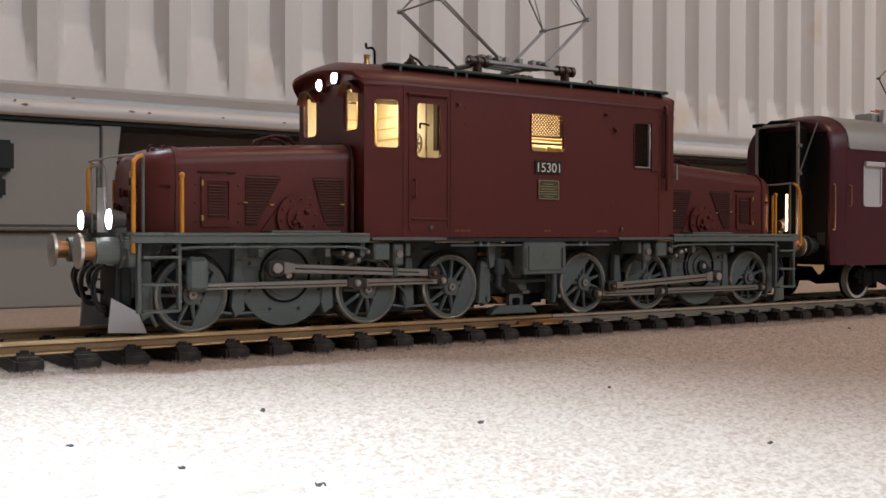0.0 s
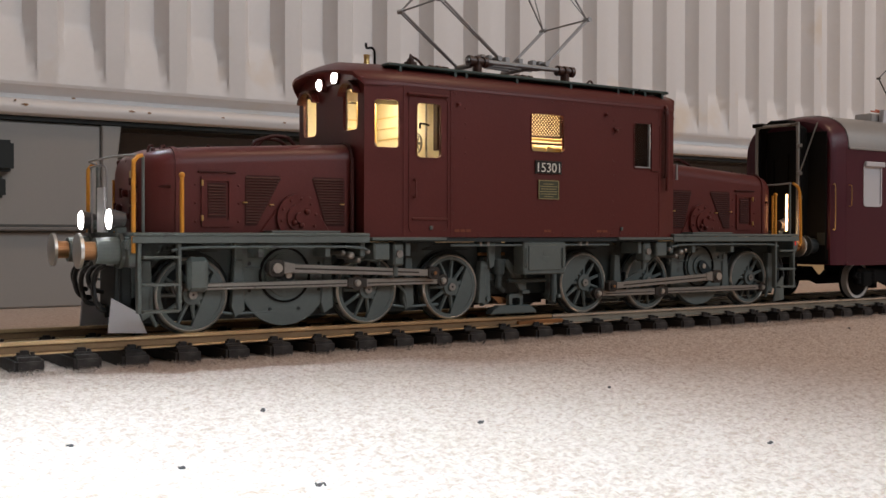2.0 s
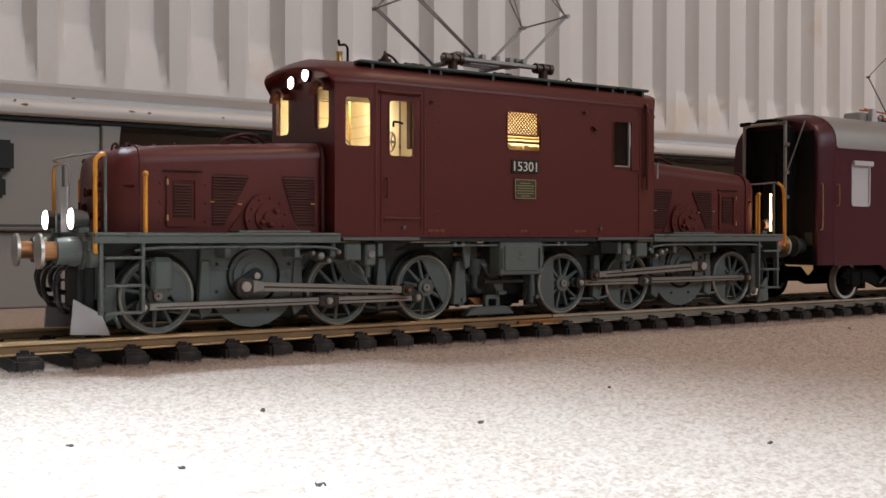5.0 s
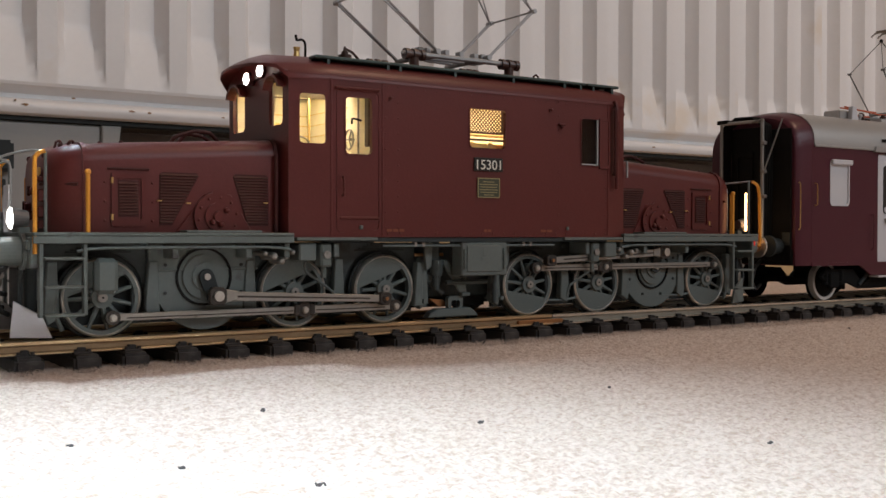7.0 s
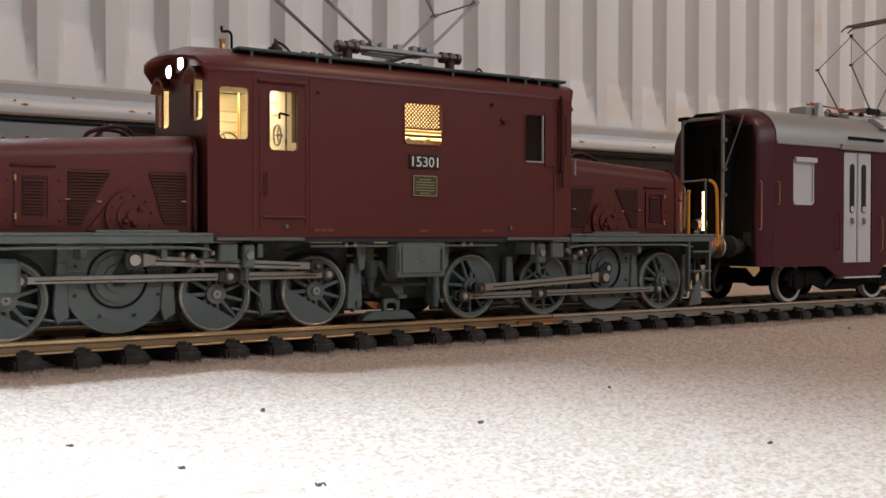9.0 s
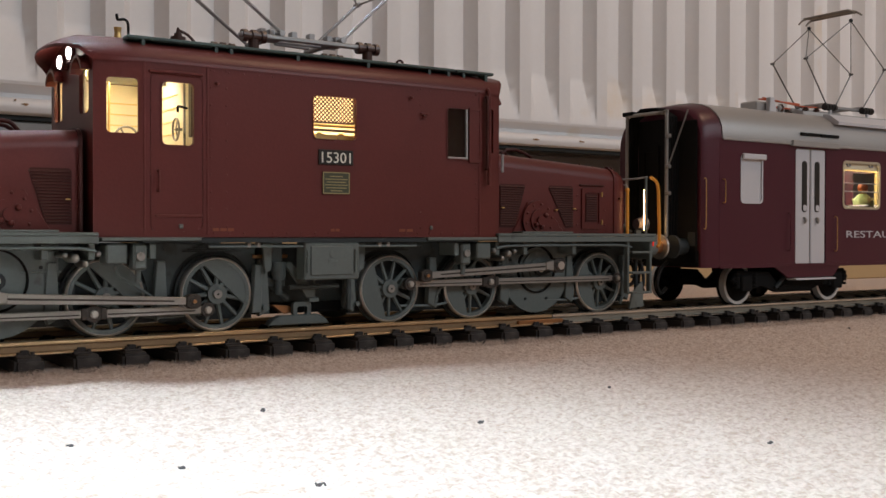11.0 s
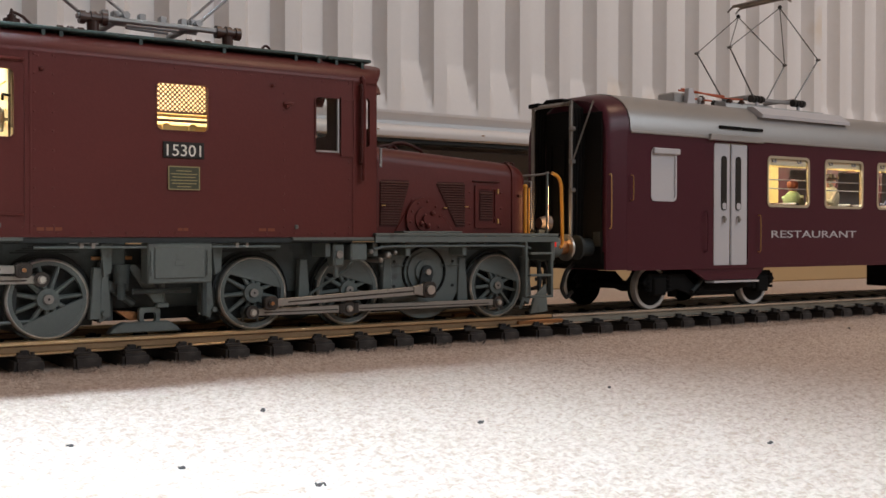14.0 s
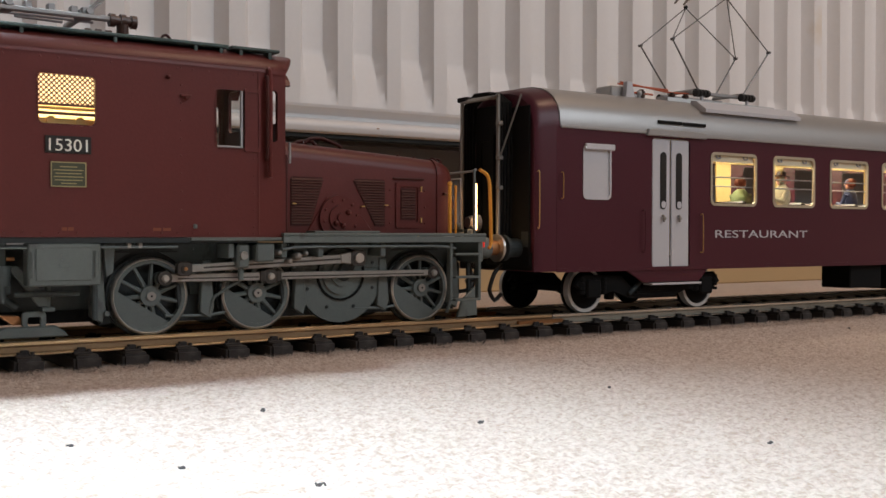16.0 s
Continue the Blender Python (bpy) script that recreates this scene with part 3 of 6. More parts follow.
# side door with its drip rail and fittings
door = part("cab_door", ring(new_bm(), round_rect(-69.0, -48.6, 49, 107.0, 2.5), round_rect(-68.2, -49.4, 49.8, 106.2, 2.0), -33.3, -32.9), RED, loco)
part("drip_rail", box(new_bm(), -70, -49.5, -34.6, -33, 106.6, 107.8, 0.4), RED, loco)
part("door_handle", pipe(new_bm(), [(-66.5, -33.2, 71), (-66.5, -34.8, 71), (-66.5, -34.8, 64), (-66.5, -33.2, 64)], 0.4), RED, loco)
part("door_rail", box(new_bm(), -67.5, -49.5, -33.7, -33, 54.2, 55.4, 0.3), RED, loco)
for x0, x1, z0, z1 in ((-58.6, -57.0, 50.2, 51.9), (51.0, 52.4, 50.2, 51.9)):
    part("side_stud", box(new_bm(), x0, x1, -33.9, -33, z0, z1, 0.3), GREY, loco, "small grey stud")

# window rims
for x0, x1, z0, z1 in SIDE_WINDOWS:
    part("window_frame", ring(new_bm(), round_rect(x0 - 0.4, x1 + 0.4, z0 - 0.4, z1 + 0.4, 2.0), round_rect(x0, x1, z0, z1, 1.7), -33.4, -32.7), RED, loco)
part("sash_edge", box(new_bm(), 69.6, 70.5, -33.6, -32.4, 80.9, 102.5, 0.15), SILVER, loco, "bright edge of the half-open sash")
part("sash_edge", box(new_bm(), 60.2, 69.5, -33.6, -32.4, 80.9, 81.6, 0.1), SILVER, loco, "bright lower edge of the sash")
part("window_pane", box(new_bm(), 60.0, 72.4, -32.2, -32.0, 80.8, 102.6), WINDOW_GLASS, loco)
part("sash_frame", ring(new_bm(), round_rect(71.2, 77.6, 79.5, 103.6, 0.6), round_rect(72.0, 76.8, 81.0, 102.2, 0.5), -33.8, -33.05), RED, loco, "sliding window frame, half open")
part("sash_panel", box(new_bm(), 72.0, 76.8, -33.5, -33.05, 81.0, 102.2), RED, loco)
part("guide_rod", pipe(new_bm(), [(80.2, -33.4, 77), (80.2, -34.4, 79), (80.2, -34.4, 107), (80.2, -33.4, 108.5)], 0.7), RED_DARK, loco)
part("corner_pipe", pipe(new_bm(), [(81.5, -34.2, 70), (81.5, -34.2, 108), (81.5, -32.5, 112)], 0.9), RED, loco)
part("steam_valve", pipe(new_bm(), [(90.8, -31.5, 84), (90.8, -31.5, 76)], 0.6), SILVER, loco, "small silver valve")

# number board and plaque
part("number_board", box(new_bm(), -1.6, 13.9, -33.7, -33.05, 76.0, 82.0, 0.15), PLATE, loco, "black board with pale raised digits")
lettering("digits", "15301", 4.4, pose(-0.4 * MM, -33.85 * MM, 76.8 * MM, 90, 0, 0), LETTER, loco, 13.0, "pale raised digits")
plq = part("builders_plaque", box(new_bm(), 0.2, 12.2, -33.6, -33.05, 64.4, 73.1, 0.2), PLAQUE, loco, "dark plaque with brassy lines of print")
part("plaque_rim", ring(new_bm(), round_rect(0.2, 12.2, 64.4, 73.1, 0.3), round_rect(0.6, 11.8, 64.8, 72.7, 0.2), -33.75, -33.55), BRASS_DULL, plq)
for k, (a, b) in enumerate(((3.2, 9.0), (1.2, 11.2), (1.8, 10.6), (1.2, 11.2), (1.6, 10.8), (3.6, 8.8))):
    part("print_bar", box(new_bm(), a, b, -33.72, -33.58, 71.2 - k * 1.15, 71.55 - k * 1.15), BRASS_DULL, plq)
for a, b in ((-45.5, -36.5), (4.0, 10.5), (36.0, 47.0)):
    for k in range(2 if a > -20 else 3):
        part("stencil_bar", box(new_bm(), a + k * (b - a) / 3, a + (k + 0.8) * (b - a) / 3, -33.14, -33.02, 49.3, 50.4), ORANGE, loco)

# cab and machine room inside
part("cab_floor", box(new_bm(), E0 + 1.6, E1 - 1.6, -30.2, 30.2, 47.2, 50.0), CREAM, loco)
part("cab_back_wall", box(new_bm(), -50.5, -49.3, -31.2, 31.2, 50.1, 110), CREAM, loco, "cream cab partition")
part("rear_cab_wall", box(new_bm(), 49.0, 50.2, -31.2, 31.2, 50.1, 110), CREAM, loco)
part("far_lining", box(new_bm(), -70, 48.8, 30.0, 31.2, 50.1, 80.2), CREAM, loco)
part("far_lining", box(new_bm(), -49.0, 48.8, 4.6, 5.8, 50.1, 111), CREAM, loco)
part("room_ceiling", box(new_bm(), -49.0, 48.8, -31, 4.4, 111.2, 111.8), CREAM, loco)
bm = new_bm()
for z in (84, 88.5, 93, 97.5, 102):
    box(bm, -70, -51, 29.4, 29.9, z, z + 0.5)
part("lining_batten", bm, OCHRE, loco)
part("far_lining", box(new_bm(), -70, -51, 30.0, 31.2, 80.4, 110), CREAM, loco)
part("lamp_baffle", box(new_bm(), -85, -55, -8.4, -7.6, 105.6, 109.9), CREAM, loco)
part("ceiling_lamp", box(new_bm(), -84, -56, -6, 6, 109.2, 109.8), CAB_GLOW, loco, "glowing warm cab ceiling lamp")
part("ceiling_lamp", box(new_bm(), -30, 42, -27, -16, 109.8, 110.6), ROOM_GLOW, loco, "glowing warm machine room lamp")
bm = new_bm()
pts = [(-66 + 4.6 * math.cos(a), 6.0, 86 + 4.6 * math.sin(a)) for a in [k * math.pi / 8 for k in range(17)]]
pipe(bm, pts, 0.45, 6)
for a in range(3):
    rod(bm, (-66, 6, 86), (-66 + 4.6 * math.cos(a * 2.1), 6, 86 + 4.6 * math.sin(a * 2.1)), 0.35, 6)
rod(bm, (-66, 6, 86), (-66, 6, 50), 0.8, 8)
part("hand_wheel", bm, STEEL, loco)
bm = new_bm()
rod(bm, (-74, 2, 50), (-74, 2, 109), 0.5, 6)
rod(bm, (-58, 14, 50), (-58, 14, 109), 0.5, 6)
part("cab_pipe", bm, BRASS, loco)
bm = new_bm()
box(bm, -86, -76, -8, 20, 50.2, 84, 0.8)
box(bm, -84, -80, -4, 2, 84.2, 95, 0.6)
part("control_stand", bm, OCHRE, loco)
# machine room: wire guard, rail and casing behind the middle window
guard = part("wire_guard", ring(new_bm(), round_rect(-5, 17, 92.8, 105, 1), round_rect(-4.2, 16.2, 93.6, 104.2, 1), -29.9, -29.1), BROWN, loco, "fine crossed wire guard")
for k in range(-8, 19):
    for s in (-1, 1):
        x = -3.7 + k * 1.75
        a, b = (x, 93.6), (x + s * 10.4, 104.0)
        def clip(p, q):
            (x0, z0), (x1, z1) = p, q
            lo, hi = 0.0, 1.0
            for lim, sign in ((-4.4, 1), (16.3, -1)):
                d0, d1 = sign * (x0 - lim), sign * (x1 - lim)
                if d0 < 0 and d1 < 0:
                    return None
                if d0 < 0:
                    lo = max(lo, d0 / (d0 - d1))
                if d1 < 0:
                    hi = min(hi, d0 / (d0 - d1))
            return (x0 + (x1 - x0) * lo, z0 + (z1 - z0) * lo), (x0 + (x1 - x0) * hi, z0 + (z1 - z0) * hi)
        c = clip(a, b)
        if c:
            part("wire", rod(new_bm(), (c[0][0], -29.5, c[0][1]), (c[1][0], -29.5, c[1][1]), 0.26, 5), BROWN, guard)
part("rear_locker", box(new_bm(), 60, 66, 4, 16, 50.2, 92, 0.6), GREY, loco)
part("guard_rail", rod(new_bm(), (-12, -28.5, 92.2), (26, -28.5, 92.2), 0.7), BRASS, loco)
part("guard_rail", rod(new_bm(), (-12, -29, 90.2), (26, -29, 90.2), 0.5), BROWN, loco)
bm = box(new_bm(), -14, 28, -26, 3, 50.2, 90.0, 1.2)
for x in (2, 12):
    disc(bm, x, 88.0, -26.8, -25.8, 1.6, 14)
part("transformer_casing", bm, OCHRE, loco)
for y in (-28.6, 27.8):
    part("cab_lining", box(new_bm(), -86.0, -72, y, y + 0.8, 50.2, 83.6 if y < 0 else 110), CREAM, loco)
part("cab_lining", box(new_bm(), -87.2, -86.4, -12, 11, 50.2, 110), CREAM, loco)
part("cab_ceiling", box(new_bm(), -86.6, -51, -27.5, 27.5, 110.0, 110.6), CREAM, loco)
for z in (82.5, 87.5, 92.5, 97.5, 102.5):
    part("wall_batten", box(new_bm(), -51.0, -50.6, -9, 28, z, z + 0.35), OCHRE, loco)
part("wall_pipe", rod(new_bm(), (-51.6, -19.6, 52), (-51.6, -19.6, 109), 0.45, 8), STEEL, loco)
part("wall_cupboard", box(new_bm(), -52.6, -50.7, -30.0, -26.6, 84.5, 108, 0.3), BROWN, loco)
bm = new_bm()
pipe(bm, [(-53.2, -14.5 + 3.6 * math.cos(k * math.pi / 8), 88.5 + 4.2 * math.sin(k * math.pi / 8)) for k in range(17)], 0.4, 6)
for k in range(3):
    rod(bm, (-53.2, -14.5, 88.5), (-53.2, -14.5 + 3.6 * math.cos(k * 2.1), 88.5 + 4.2 * math.sin(k * 2.1)), 0.3, 6)
rod(bm, (-53.2, -14.5, 88.5), (-50.8, -14.5, 88.5), 0.6, 8)
part("brake_wheel", bm, STEEL, loco, "spoked hand brake wheel")
part("wall_lever", pipe(new_bm(), [(-51, -21, 96), (-53, -21, 96.4), (-53.4, -17.5, 97), (-53.4, -17.2, 94.8)], 0.45), BLACK, loco)
# cab front lamps
for y, z, r in ((4.6, 113.3, 2.5), (-9.4, 115.0, 2.6)):
    lamp = part("marker_lamp", rod(new_bm(), (-88.9, y, z), (-91.6, y, z), r + 0.4, 20), RED_DARK, loco)
    part("lamp_lens", ball(new_bm(), (-91.8, y, z), r, (0.35, 1, 1)), LAMP_WHITE, lamp, "glowing white lens")

# roof walkways
for y in (-25.5, 25.5):
    wk = part("roof_walkway", box(new_bm(), -76, 67, y - 3.2, y + 3.2, 119.2, 120.4, 0.3), GREEN, loco, "dark green roof walkway board")
    part("walkway_board", box(new_bm(), 68, 88, y - 3.2, y + 3.2, 119.2, 120.4, 0.3), GREEN, wk)
    for x in (-70, -42, -36, -8, 24, 54, 64, 72, 84):
        part("walkway_foot", box(new_bm(), x - 0.6, x + 0.6, y - 2.8, y + 2.8, 112.5, 119.1), GREEN, wk)
bm = new_bm()
for y in (-8, 0, 8):
    box(bm, -30, 30, y - 1, y + 1, 122.6, 123.8, 0.2)
part("roof_plank", bm, GREEN, loco)

# pantograph
pan = part("pantograph", box(new_bm(), -28, 34, -18, -14.8, 126.6, 128.4, 0.4), SILVER, loco, "raised silvery diamond pantograph")
part("base_beam", box(new_bm(), -28, 34, 14.8, 18, 126.6, 128.4, 0.4), SILVER, pan)
for x in (-10, 18):
    part("cross_shaft", rod(new_bm(), (x, -18, 129.6), (x, 18, 129.6), 1.3, 12), SILVER, pan)
    part("spring_box", box(new_bm(), x - 3, x + 3, -12, -6, 127.6, 131.0, 0.6), SILVER, pan)
for x in (-22, 30):
    for y in (-16.4, 16.4):
        bm = new_bm()
        for k, rr in enumerate((2.5, 1.9, 2.6, 1.9, 2.5)):
            rod(bm, (x - 5 + 2 * k, y, 127.2), (x - 3 + 2 * k, y, 127.2), rr, 16)
        rod(bm, (x, y, 122.0), (x, y, 126.0), 2.2, 14)
        part("insulator", bm, BROWN, pan, "brown ribbed insulator")
KNEE, TOP = 153.5, 204.0
for y in (-17, 17):
    for foot, knee in ((-10, -42.5), (18, 43.5)):
        for dy in (-1.1, 1.1):
            part("lower_arm", rod(new_bm(), (foot, y + dy * 0.5, 129.6), (knee, y + dy, KNEE), 0.5, 8), SILVER, pan)
        part("knee_joint", rod(new_bm(), (knee, y - 2.2, KNEE), (knee, y + 2.2, KNEE), 1.1, 10), SILVER, pan)
        part("upper_arm", rod(new_bm(), (knee, y, KNEE), (4 + math.copysign(3, knee), y * 0.7, TOP), 0.45, 8), SILVER, pan)
        part("upper_arm", rod(new_bm(), (knee, y, KNEE), (4 + math.copysign(3, knee), -y * 0.2, TOP), 0.3, 8), SILVER, pan)
for knee in (-42.5, 43.5):
    part("knee_bar", rod(new_bm(), (knee, -17, KNEE), (knee, 17, KNEE), 0.45, 8), SILVER, pan)
for x in (-1, 9):
    part("collector_bow", pipe(new_bm(), [(x, -34, TOP - 3), (x, -27, TOP + 3), (x, 27, TOP + 3), (x, 34, TOP - 3)], 1.0), SILVER, pan)
bm = new_bm()
for x0, y0, x1, y1 in ((-6, -9, 12, -4), (-4, 3, 14, 8), (-14, -2, 24, 2)):
    rod(bm, (x0, y0, 129), (x1, y1, 129.5), 0.8, 8)
for x in (-18, -14, -4, 4, 12, 16):
    box(bm, x, x + 2.5, -14, -10, 127.5, 131.5, 0.3)
part("linkage", bm, SILVER, pan)

# other roof fittings
bm = new_bm()
rod(bm, (-71.7, -2, 121.0), (-71.7, -2, 125.8), 1.7, 14, 1.2)
rod(bm, (-71.7, -2, 125.6), (-71.7, -2, 127.6), 1.2, 14, 1.5)
part("whistle", bm, BRASS, loco, "brass roof whistle")
part("whistle_pipe", pipe(new_bm(), [(-67.7, -2, 121), (-67.7, -2, 129.4), (-69.2, -2, 131), (-71.7, -2, 130.6), (-72.1, -2, 132.8)], 0.55), BLACK, loco)
bm = new_bm()
for k, rr in enumerate((2.6, 3.6, 2.2, 3.0, 1.6)):
    rod(bm, (-46.5, 2, 121.5 + k * 1.4), (-46.5, 2, 123.0 + k * 1.4), rr, 16)
rod(bm, (-46.5, 2, 128), (-46.5, 2, 131), 1.1, 10, 0.4)
part("roof_insulator", bm, BROWN, loco, "brown ribbed roof insulator")
part("roof_cable", pipe(new_bm(), [(-46.5, 2, 130), (-42.5, 2, 128.5), (-36.5, 2, 123)], 0.6), BROWN, loco)
part("lifting_eye", pipe(new_bm(), [(45, -16, 120.6), (45, -16, 123), (46.5, -16, 124), (48, -16, 123), (48, -16, 120.6)], 0.5), RED_DARK, loco)

# hoods at both ends


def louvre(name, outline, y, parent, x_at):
    """A louvre field: a frame whose darker red holds the recess shade, and slats that follow the outline."""
    # plate sits on the hood; its depth is only shade in the colour
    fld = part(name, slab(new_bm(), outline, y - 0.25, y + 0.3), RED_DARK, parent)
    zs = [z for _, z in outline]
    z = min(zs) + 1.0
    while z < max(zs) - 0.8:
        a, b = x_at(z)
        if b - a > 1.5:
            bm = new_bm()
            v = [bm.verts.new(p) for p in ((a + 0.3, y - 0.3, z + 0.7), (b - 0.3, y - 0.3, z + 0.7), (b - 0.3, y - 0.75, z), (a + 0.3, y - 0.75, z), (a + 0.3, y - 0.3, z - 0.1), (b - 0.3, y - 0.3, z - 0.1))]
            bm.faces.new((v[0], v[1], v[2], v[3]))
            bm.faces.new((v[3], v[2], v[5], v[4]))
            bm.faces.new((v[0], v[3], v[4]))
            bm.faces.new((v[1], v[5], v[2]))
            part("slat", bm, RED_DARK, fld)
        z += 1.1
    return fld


def build_hood(sg):
    """sg -1 is the leading hood, 1 the trailing one."""
    HY = 24.0

    def section(x, half, top, sh):
        pts = [(-half, 48.8), (-half, top - sh)]
        pts += [(-half + sh - sh * math.cos(a), top - sh + sh * math.sin(a)) for a in [math.pi / 2 * k / 6 for k in range(1, 7)]]
        pts += [(0, top + 0.9)]
        return [(sg * x, y, z) for y, z in pts + [(-y, z) for y, z in reversed(pts[:-1])]]
    bm = new_bm()
    loft(bm, [section(90.6, HY, 86.0, 7), section(150, HY, 82.2, 7), section(162, HY, 81.3, 7), section(167, HY - 0.3, 80.9, 7), section(171, HY - 1.2, 80.2, 7), section(174, HY - 3.0, 79.2, 7), section(176.2, HY - 5.6, 77.9, 7), section(177.6, HY - 9, 76.2, 6.5)])
    hood = part("hood", bm, RED, loco, smooth=True)
    for sy in (-1, 1):
        y = sy * HY if sy < 0 else HY

        def flip(pts):
            return [(sg * a, z) for a, z in pts]
        ysurf = -HY if sy < 0 else HY + 0.0
        # louvred access door
        part("access_door", ring(new_bm(), flip(round_rect(143.6, 156.2, 51, 70.4, 0.8)), flip(round_rect(145.2, 154.6, 53.4, 68.6, 0.8)), ysurf - 0.7, ysurf + 0.7), RED, hood)
        if sy < 0:
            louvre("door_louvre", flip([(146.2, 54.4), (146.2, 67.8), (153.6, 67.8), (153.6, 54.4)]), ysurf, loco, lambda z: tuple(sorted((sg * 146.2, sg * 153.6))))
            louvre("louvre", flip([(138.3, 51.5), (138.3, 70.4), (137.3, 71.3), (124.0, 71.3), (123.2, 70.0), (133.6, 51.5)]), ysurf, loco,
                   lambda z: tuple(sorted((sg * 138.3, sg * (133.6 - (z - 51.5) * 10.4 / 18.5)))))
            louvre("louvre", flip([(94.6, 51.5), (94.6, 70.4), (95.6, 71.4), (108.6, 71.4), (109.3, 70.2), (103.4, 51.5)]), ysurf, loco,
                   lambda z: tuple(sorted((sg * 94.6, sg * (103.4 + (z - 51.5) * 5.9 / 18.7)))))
            # motor bearing boss on its gusset
            boss = part("bearing_boss", slab(new_bm(), flip([(132.4, 49), (121.0, 63.5), (110.5, 63.5), (101.5, 49)]), ysurf - 0.8, ysurf, 0.3), RED, loco)
            bm = disc(new_bm(), sg * 116.2, 54.8, ysurf - 2.2, ysurf, 9.4)
            disc(bm, sg * 116.2, 54.8, ysurf - 3.0, ysurf - 2.0, 5.4, 24)
            disc(bm, sg * 116.2, 54.8, ysurf - 4.2, ysurf - 2.8, 2.2, 16)
            for k in range(10):
                a = radians(36 * k + 10)
                ball(bm, (sg * 116.2 + 7.6 * math.cos(a), ysurf - 2.3, 54.8 + 7.6 * math.sin(a)), 0.6, (1, 0.7, 1))
            for dx, dz in ((3, 2.4), (-2.6, -2.0), (0.6, -3)):
                ball(bm, (sg * 116.2 + dx, ysurf - 3.4, 54.8 + dz), 1.2)
            part("boss_cover", bm, RED, boss, smooth=True)
            for x, z, w, h in ((115.6, 51.6, 0.7, 2.4), (156.0, 66.6, 0.7, 2.2), (156.0, 53.2, 0.7, 2.2), (138.6, 60.3, 1.6, 0.5), (127.4, 59.6, 1.6, 0.5), (96.0, 60.2, 1.6, 0.5)):
                part("brass_catch", box(new_bm(), sg * x - w / 2, sg * x + w / 2, ysurf - 1.3, ysurf - 0.2, z, z + h), BRASS, hood)
            part("door_strap", box(new_bm(), min(sg * 142.2, sg * 157.6), max(sg * 142.2, sg * 157.6), ysurf - 0.9, ysurf, 71.6, 72.4, 0.2), RED_DARK, hood)
            for x in (141.0, 158.4):
                for z in (53.0, 60.0, 67.0):
                    part("hood_bolt", ball(new_bm(), (sg * x, ysurf - 0.1, z), 0.5, (1, 0.7, 1)), RED, hood)
    # handle on top, ribs, nose fittings
    part("hood_handle", pipe(new_bm(), [(sg * 128, -6, 83.6), (sg * 126, -6, 86.4), (sg * 118, -6, 89), (sg * 112, -6, 88.6), (sg * 109, -6, 86), (sg * 108, -6, 84.4)], 0.8), RED_DARK, hood)
    part("hood_handle", pipe(new_bm(), [(sg * 122, 4, 84.2), (sg * 118, 4, 88.6), (sg * 111, 4, 88), (sg * 107, 4, 85)], 0.8), RED_DARK, hood)
    for y in (-12, 0, 12):
        part("nose_knob", ball(new_bm(), (sg * 176.6, y, 76.5), 1.2), RED_DARK, hood)
    for y, z, h in ((-12, 68, 1.0), (-12.5, 62, 2.2), (-12, 56, 2.0), (-12.5, 51.5, 1.6), (8, 58, 2), (0, 64, 1.4), (-3, 55, 1.2)):
        part("nose_hinge", box(new_bm(), min(sg * 177, sg * 179.6), max(sg * 177, sg * 179.6), y - 2.2, y + 2.2, z - h, z + h, 0.5), RED, hood)
        part("hinge_pin", rod(new_bm(), (sg * 179.6, y, z - h - 0.4), (sg * 179.6, y, z + h + 0.4), 0.6, 8), RED_DARK, hood)
    for x in (150, 158, 166, 172):
        part("hood_lug", ball(new_bm(), (sg * x, -15.5, 82.2 - (x - 150) * 0.09), 0.9), RED_DARK, hood)
    for x, y in ((170, -12), (166, -14)):
        part("lifting_hook", pipe(new_bm(), [(sg * x, y, 79.6), (sg * (x + 1.5), y - 1, 82), (sg * (x + 3), y - 2, 81.4), (sg * (x + 3.6), y - 2, 79)], 0.5), RED_DARK, hood)
    part("corner_band", loft(new_bm(), [section(164.6, HY + 0.35, 81.6, 7), section(166.2, HY + 0.3, 81.4, 7)]), RED, hood)
    part("nose_pipe", pipe(new_bm(), [(sg * 175, -14, 76.5), (sg * 177, -14, 72), (sg * 178.6, -13, 68), (sg * 178.8, -10, 67)], 0.5), RED_DARK, hood)
    part("nose_plate", box(new_bm(), min(sg * 178, sg * 178.8), max(sg * 178, sg * 178.8), -12.5, -8, 69, 72.2, 0.2), BRASS, hood)
    part("nose_band", pipe(new_bm(), [(sg * 168, -24.2, 66), (sg * 172, -21.5, 66), (sg * 178.4, -13, 66)], 0.6), RED_DARK, hood)
    part("corner_post", box(new_bm(), min(sg * 91, sg * 92.6), max(sg * 91, sg * 92.6), -26, -25.2, 49, 80, 0.3), RED_DARK, hood, "dark vertical cable duct beside the hood")
    part("hood_edge", loft(new_bm(), [section(90.7, HY + 0.5, 86.5, 7), section(92.0, HY + 0.5, 86.4, 7)]), RED_DARK, hood)


for sg in (-1, 1):
    build_hood(sg)

